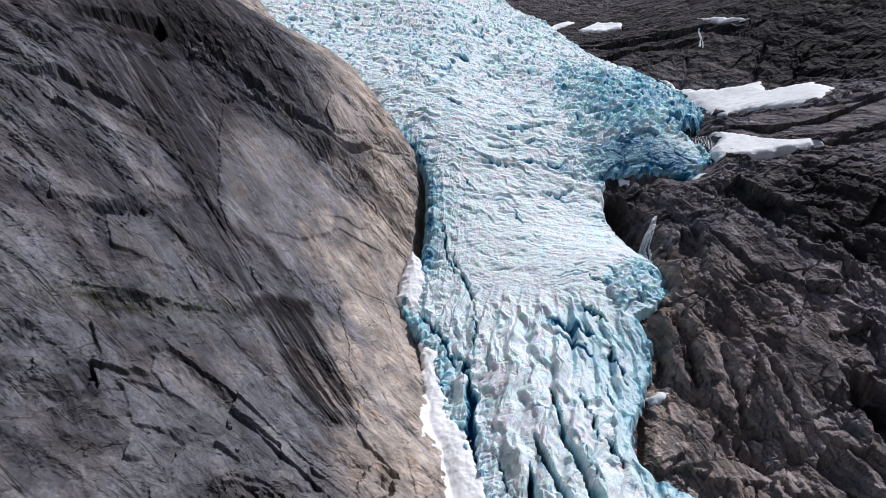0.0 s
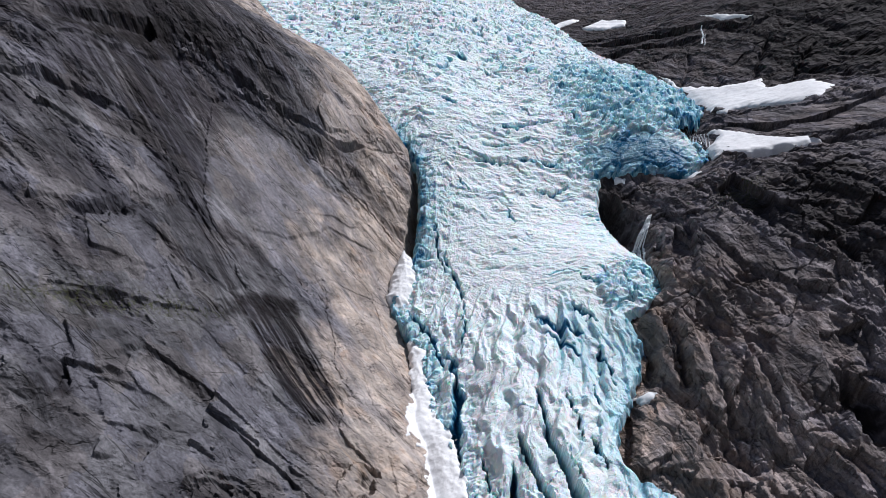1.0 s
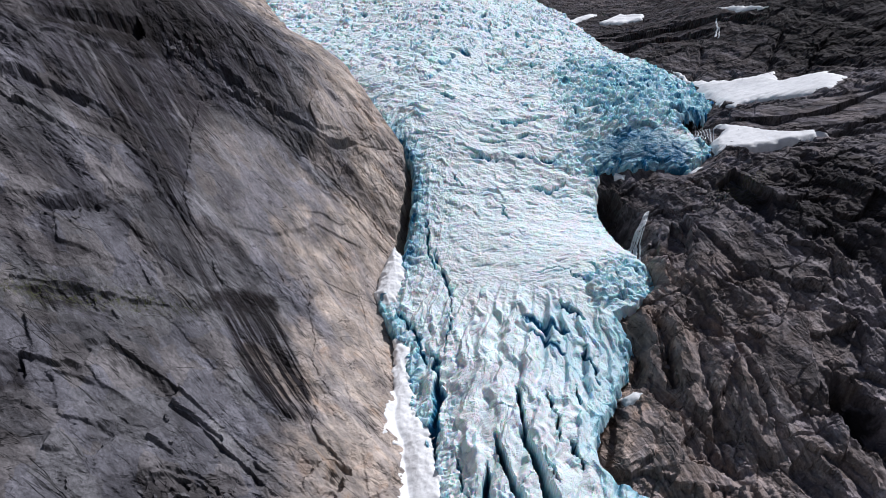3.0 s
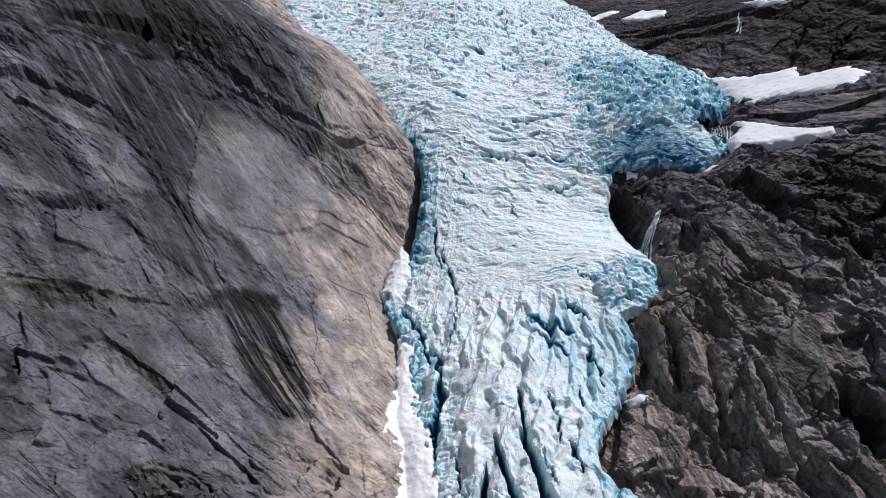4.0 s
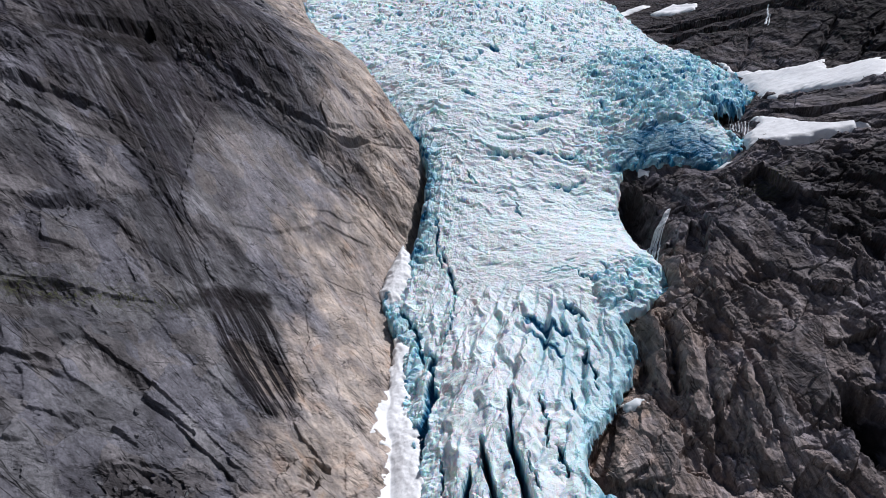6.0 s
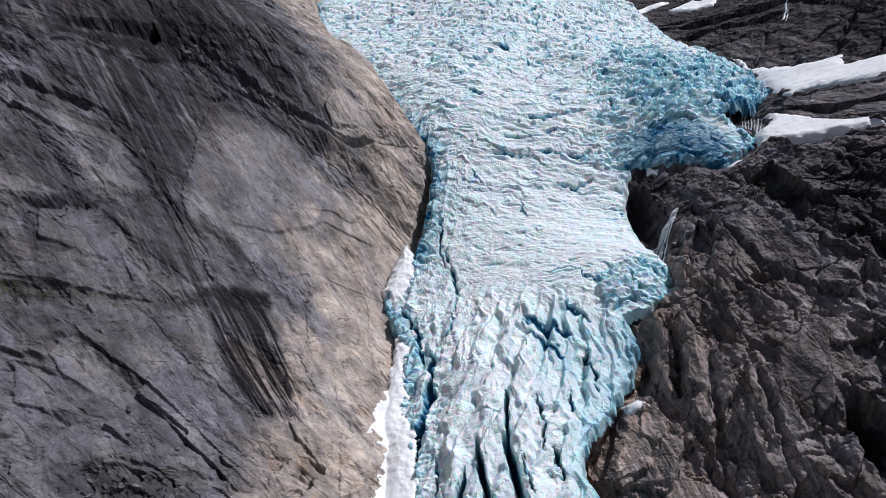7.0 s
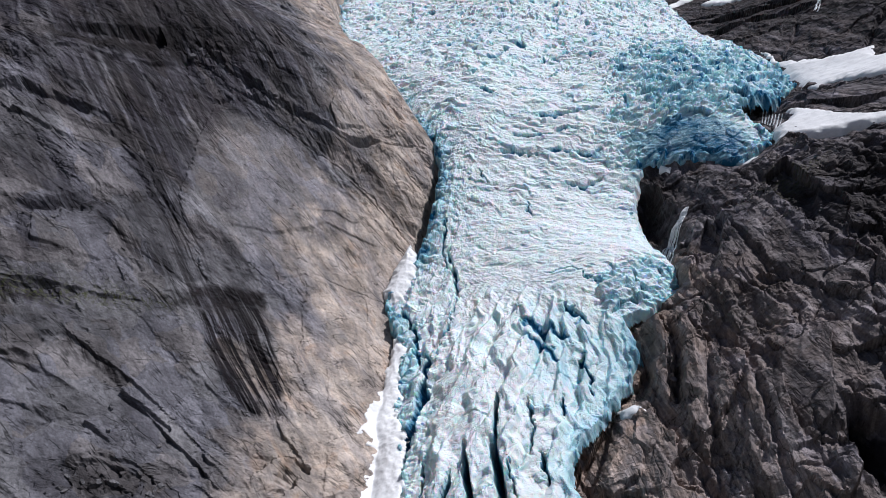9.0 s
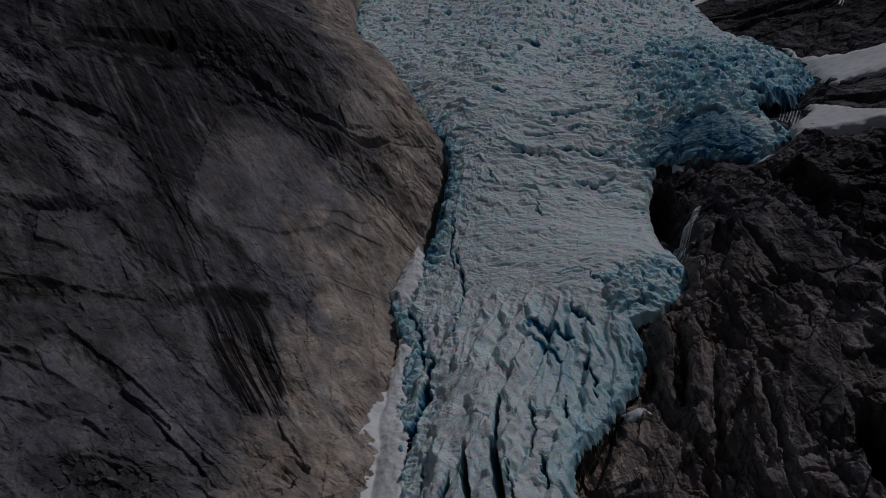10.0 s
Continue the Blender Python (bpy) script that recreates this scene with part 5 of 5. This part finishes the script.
# ---- waterfalls ----
def ribbon(line, width, lift, seed):
    """A strand of falling water laid down the rock, a bulging strip with frayed sides."""
    p = np.array(line, float)
    s = np.r_[0, np.cumsum(np.hypot(*np.diff(p, axis=0).T))]
    t = np.linspace(0, s[-1], max(12, int(s[-1] / 0.7)))
    u, v = np.interp(t, s, p[:, 0]), np.interp(t, s, p[:, 1])
    u = u + 0.5 * width * value_noise(t / 5, t * 0 + seed, seed)
    du, dv = np.gradient(u), np.gradient(v)
    n = np.hypot(du, dv)
    wide = width * (0.7 + 0.6 * np.linspace(0, 1, len(t))) * (1 + 0.35 * value_noise(t / 2, t * 0, seed + 3))
    bm = bmesh.new()
    rows = []
    for k in range(len(t)):
        row = []
        for a in (-1, -0.5, 0, 0.5, 1):
            uu, vv = u[k] - a * wide[k] * dv[k] / n[k] / 2, v[k] + a * wide[k] * du[k] / n[k] / 2
            h = sample(RU, RV, rock, np.array([uu]), np.array([vv]))[0] + lift * (1.3 - a * a)
            row.append(bm.verts.new(to_world(uu, vv, h)))
        rows.append(row)
    for r0, r1 in zip(rows[:-1], rows[1:]):
        for k in range(4):
            bm.faces.new((r0[k], r0[k + 1], r1[k + 1], r1[k]))
    return bm


def part(name, bm, material, parent, label=""):
    me = bpy.data.meshes.new(name)
    bm.to_mesh(me)
    bm.free()
    me.materials.append(material)
    ob = new(name, me)
    ob.parent = parent
    return tagged(ob, label)


def waterfall(strands, label):
    top = new("waterfall")
    tagged(top, label, "waterfall", group="meltwater falls")
    for n, (line, width) in enumerate(strands):
        part("strand", ribbon(line, width, 0.7, 70 + n), WATER, top)


waterfall([(((167.5 - 0.3 * k, 107), (164 - 0.8 * k, 97), (160 - 1.7 * k, 88 - 0.8 * k + 2 * (k % 2)), (154.5 - 2.2 * k, 59 + 2.0 * k)), 1.0 + 0.3 * (k % 3)) for k in range(7)],
          "white meltwater fall spreading down a dark gully")
waterfall([(((233 + 1.8 * k, 252 - 3.4 * k), (229 + 1.7 * k, 229 - 3 * k), (225 + 1.5 * k, 207 - 2.6 * k)), 0.7 + 0.3 * (k % 2)) for k in range(7)],
          "small white cascade between two snow tongues")
waterfall(((((322, 520), (316, 500), (312, 478), (306, 462)), 1.8), (((314, 478), (308, 455)), 1.2)), "thin waterfall far up the dark mountainside")


# ---- loose rock and ice ----
def lump(name, seed, flat, material, points=16):
    """An angular block: the hull of a few random points."""
    rng = random.Random(seed)
    bm = bmesh.new()
    for _ in range(points):
        p = Vector((rng.gauss(0, 1), rng.gauss(0, 1), rng.gauss(0, 1))).normalized() * rng.uniform(0.75, 1.05)
        bm.verts.new((p.x, p.y * rng.uniform(0.85, 1.0), p.z * flat))
    bmesh.ops.convex_hull(bm, input=bm.verts)
    for loose in [x for x in bm.verts if not x.link_faces]:
        bm.verts.remove(loose)
    bmesh.ops.bevel(bm, geom=list(bm.edges), offset=0.05, segments=1, affect="EDGES")
    bmesh.ops.triangulate(bm, faces=bm.faces)
    me = bpy.data.meshes.new(name)
    bm.to_mesh(me)
    bm.free()
    me.materials.append(material)
    co = np.array([v.co for v in me.vertices]) * 4.0 + seed
    me.attributes.new("flow", "FLOAT_VECTOR", "POINT").data.foreach_set("vector", co.astype(np.float32).ravel())
    me.attributes.new("tone", "FLOAT", "POINT").data.foreach_set("value", np.full(len(co), 0.25 + 0.1 * (seed % 6), np.float32))
    return me


rng = random.Random(5)
stones = [lump("boulder", 200 + k, 0.75, EAST_ROCK, 14) for k in range(5)]
for _ in range(70):
    u, v = (rng.uniform(185, 245), rng.uniform(60, 125)) if rng.random() < 0.6 else (rng.uniform(150, 260), rng.uniform(-120, 40))
    size = rng.uniform(0.7, 2.2) ** 1.3
    ob = new("boulder", rng.choice(stones))
    h = sample(RU, RV, rock, np.array([u]), np.array([v]))[0]
    ob.matrix_world = Matrix.Translation(to_world(u, v, h + 0.2 * size)) @ Euler((rng.uniform(0, 6), rng.uniform(0, 6), rng.uniform(0, 6))).to_matrix().to_4x4() @ Matrix.Scale(size, 4)
    tagged(ob, "angular dark boulder resting on the broken slope", "boulder", group="boulders on the slope")

wedged = [lump("rock_block", 220 + k, 0.7, WEST_ROCK, 11) for k in range(6)]
for u0, u1, v0, v1, count, most in ((-166, -144, 101, 119, 16, 3.0), (-128, -98, 108, 116, 12, 2.2), (-90, -60, -188, -165, 18, 2.6), (-151, -142, -84, -50, 8, 1.6), (-84, -62, -163, -150, 6, 2.0)):
    for _ in range(count):
        u, size = rng.uniform(u0, u1), rng.uniform(0.8, most)
        v = rng.uniform(v0, v1)
        ob = new("rock_block", rng.choice(wedged))
        h = sample(RU, RV, rock, np.array([u]), np.array([v]))[0]
        ob.matrix_world = (Matrix.Translation(to_world(u, v, h + 0.15 * size)) @ Euler((rng.gauss(-0.5, 0.4), rng.gauss(0.5, 0.4), rng.uniform(0, 6))).to_matrix().to_4x4()
                           @ Matrix.Diagonal((size * rng.uniform(0.9, 1.6), size, size * rng.uniform(0.7, 1.1), 1)))
        tagged(ob, "broken grey gneiss block wedged on a ledge of the rock wall", "rock block", group="broken blocks on the wall")

# ---- the valley floor and the far slopes, out to the horizon ----
xs, ys = np.linspace(-4500, 4500, 91), np.linspace(-4500, 4500, 91)
X, Y = np.meshgrid(xs, ys, indexing="ij")
Z = (50 + 0.45 * np.maximum(0, Y - 250) * (Y < 2600) + 0.45 * 2350 * (Y >= 2600) + 0.6 * np.maximum(0, -X - 60) * (X > -2000) + 0.6 * 1940 * (X <= -2000)
     + 0.3 * np.clip(X - 300, 0, 2500) + 0.3 * np.maximum(0, -Y - 1200) + 40 * fbm(X / 700, Y / 700, 4, 90) * step(np.hypot(X, Y - 500), 900, 1800))
me = bpy.data.meshes.new("ground")
ids = np.arange(X.size).reshape(X.shape)
me.from_pydata(np.stack([X, Y, Z], -1).reshape(-1, 3).tolist(), [],
               np.stack([ids[:-1, :-1], ids[1:, :-1], ids[1:, 1:], ids[:-1, 1:]], -1).reshape(-1, 4).tolist())
me.materials.append(GROUND)
tagged(new("ground", me), "valley floor and lower mountain slopes of scrub and scree", "ground", kind="structure")

# ---- broken ice standing on the fall ----
blocks_of_ice = [lump("serac", 300 + k, 1.25, ICE, 12) for k in range(6)]
for n in range(280):
    if n < 120:
        u, v = rng.uniform(105, 225), rng.uniform(178, 330)
    else:
        u, v = rng.uniform(-110, 200), rng.uniform(250, 470)
    if inside(np.array([u]), np.array([v]), ICE_OUTLINE)[0] < 4 or v < 205:
        continue
    size = rng.uniform(0.9, 2.3) * (1 + max(0, v - 250) / 400)
    ob = new("serac", rng.choice(blocks_of_ice))
    h = sample(GU, GV, ice, np.array([u]), np.array([v]))[0]
    ob.parent = glacier_parts["icefall"]
    ob.matrix_local = (Matrix.Translation(to_world(u, v, h + 0.1 * size)) @ Euler((rng.gauss(0, 0.3), rng.gauss(0, 0.3), rng.uniform(0, 6))).to_matrix().to_4x4()
                       @ Matrix.Diagonal((size, size * rng.uniform(0.7, 1.2), size * rng.uniform(0.8, 1.4), 1)))
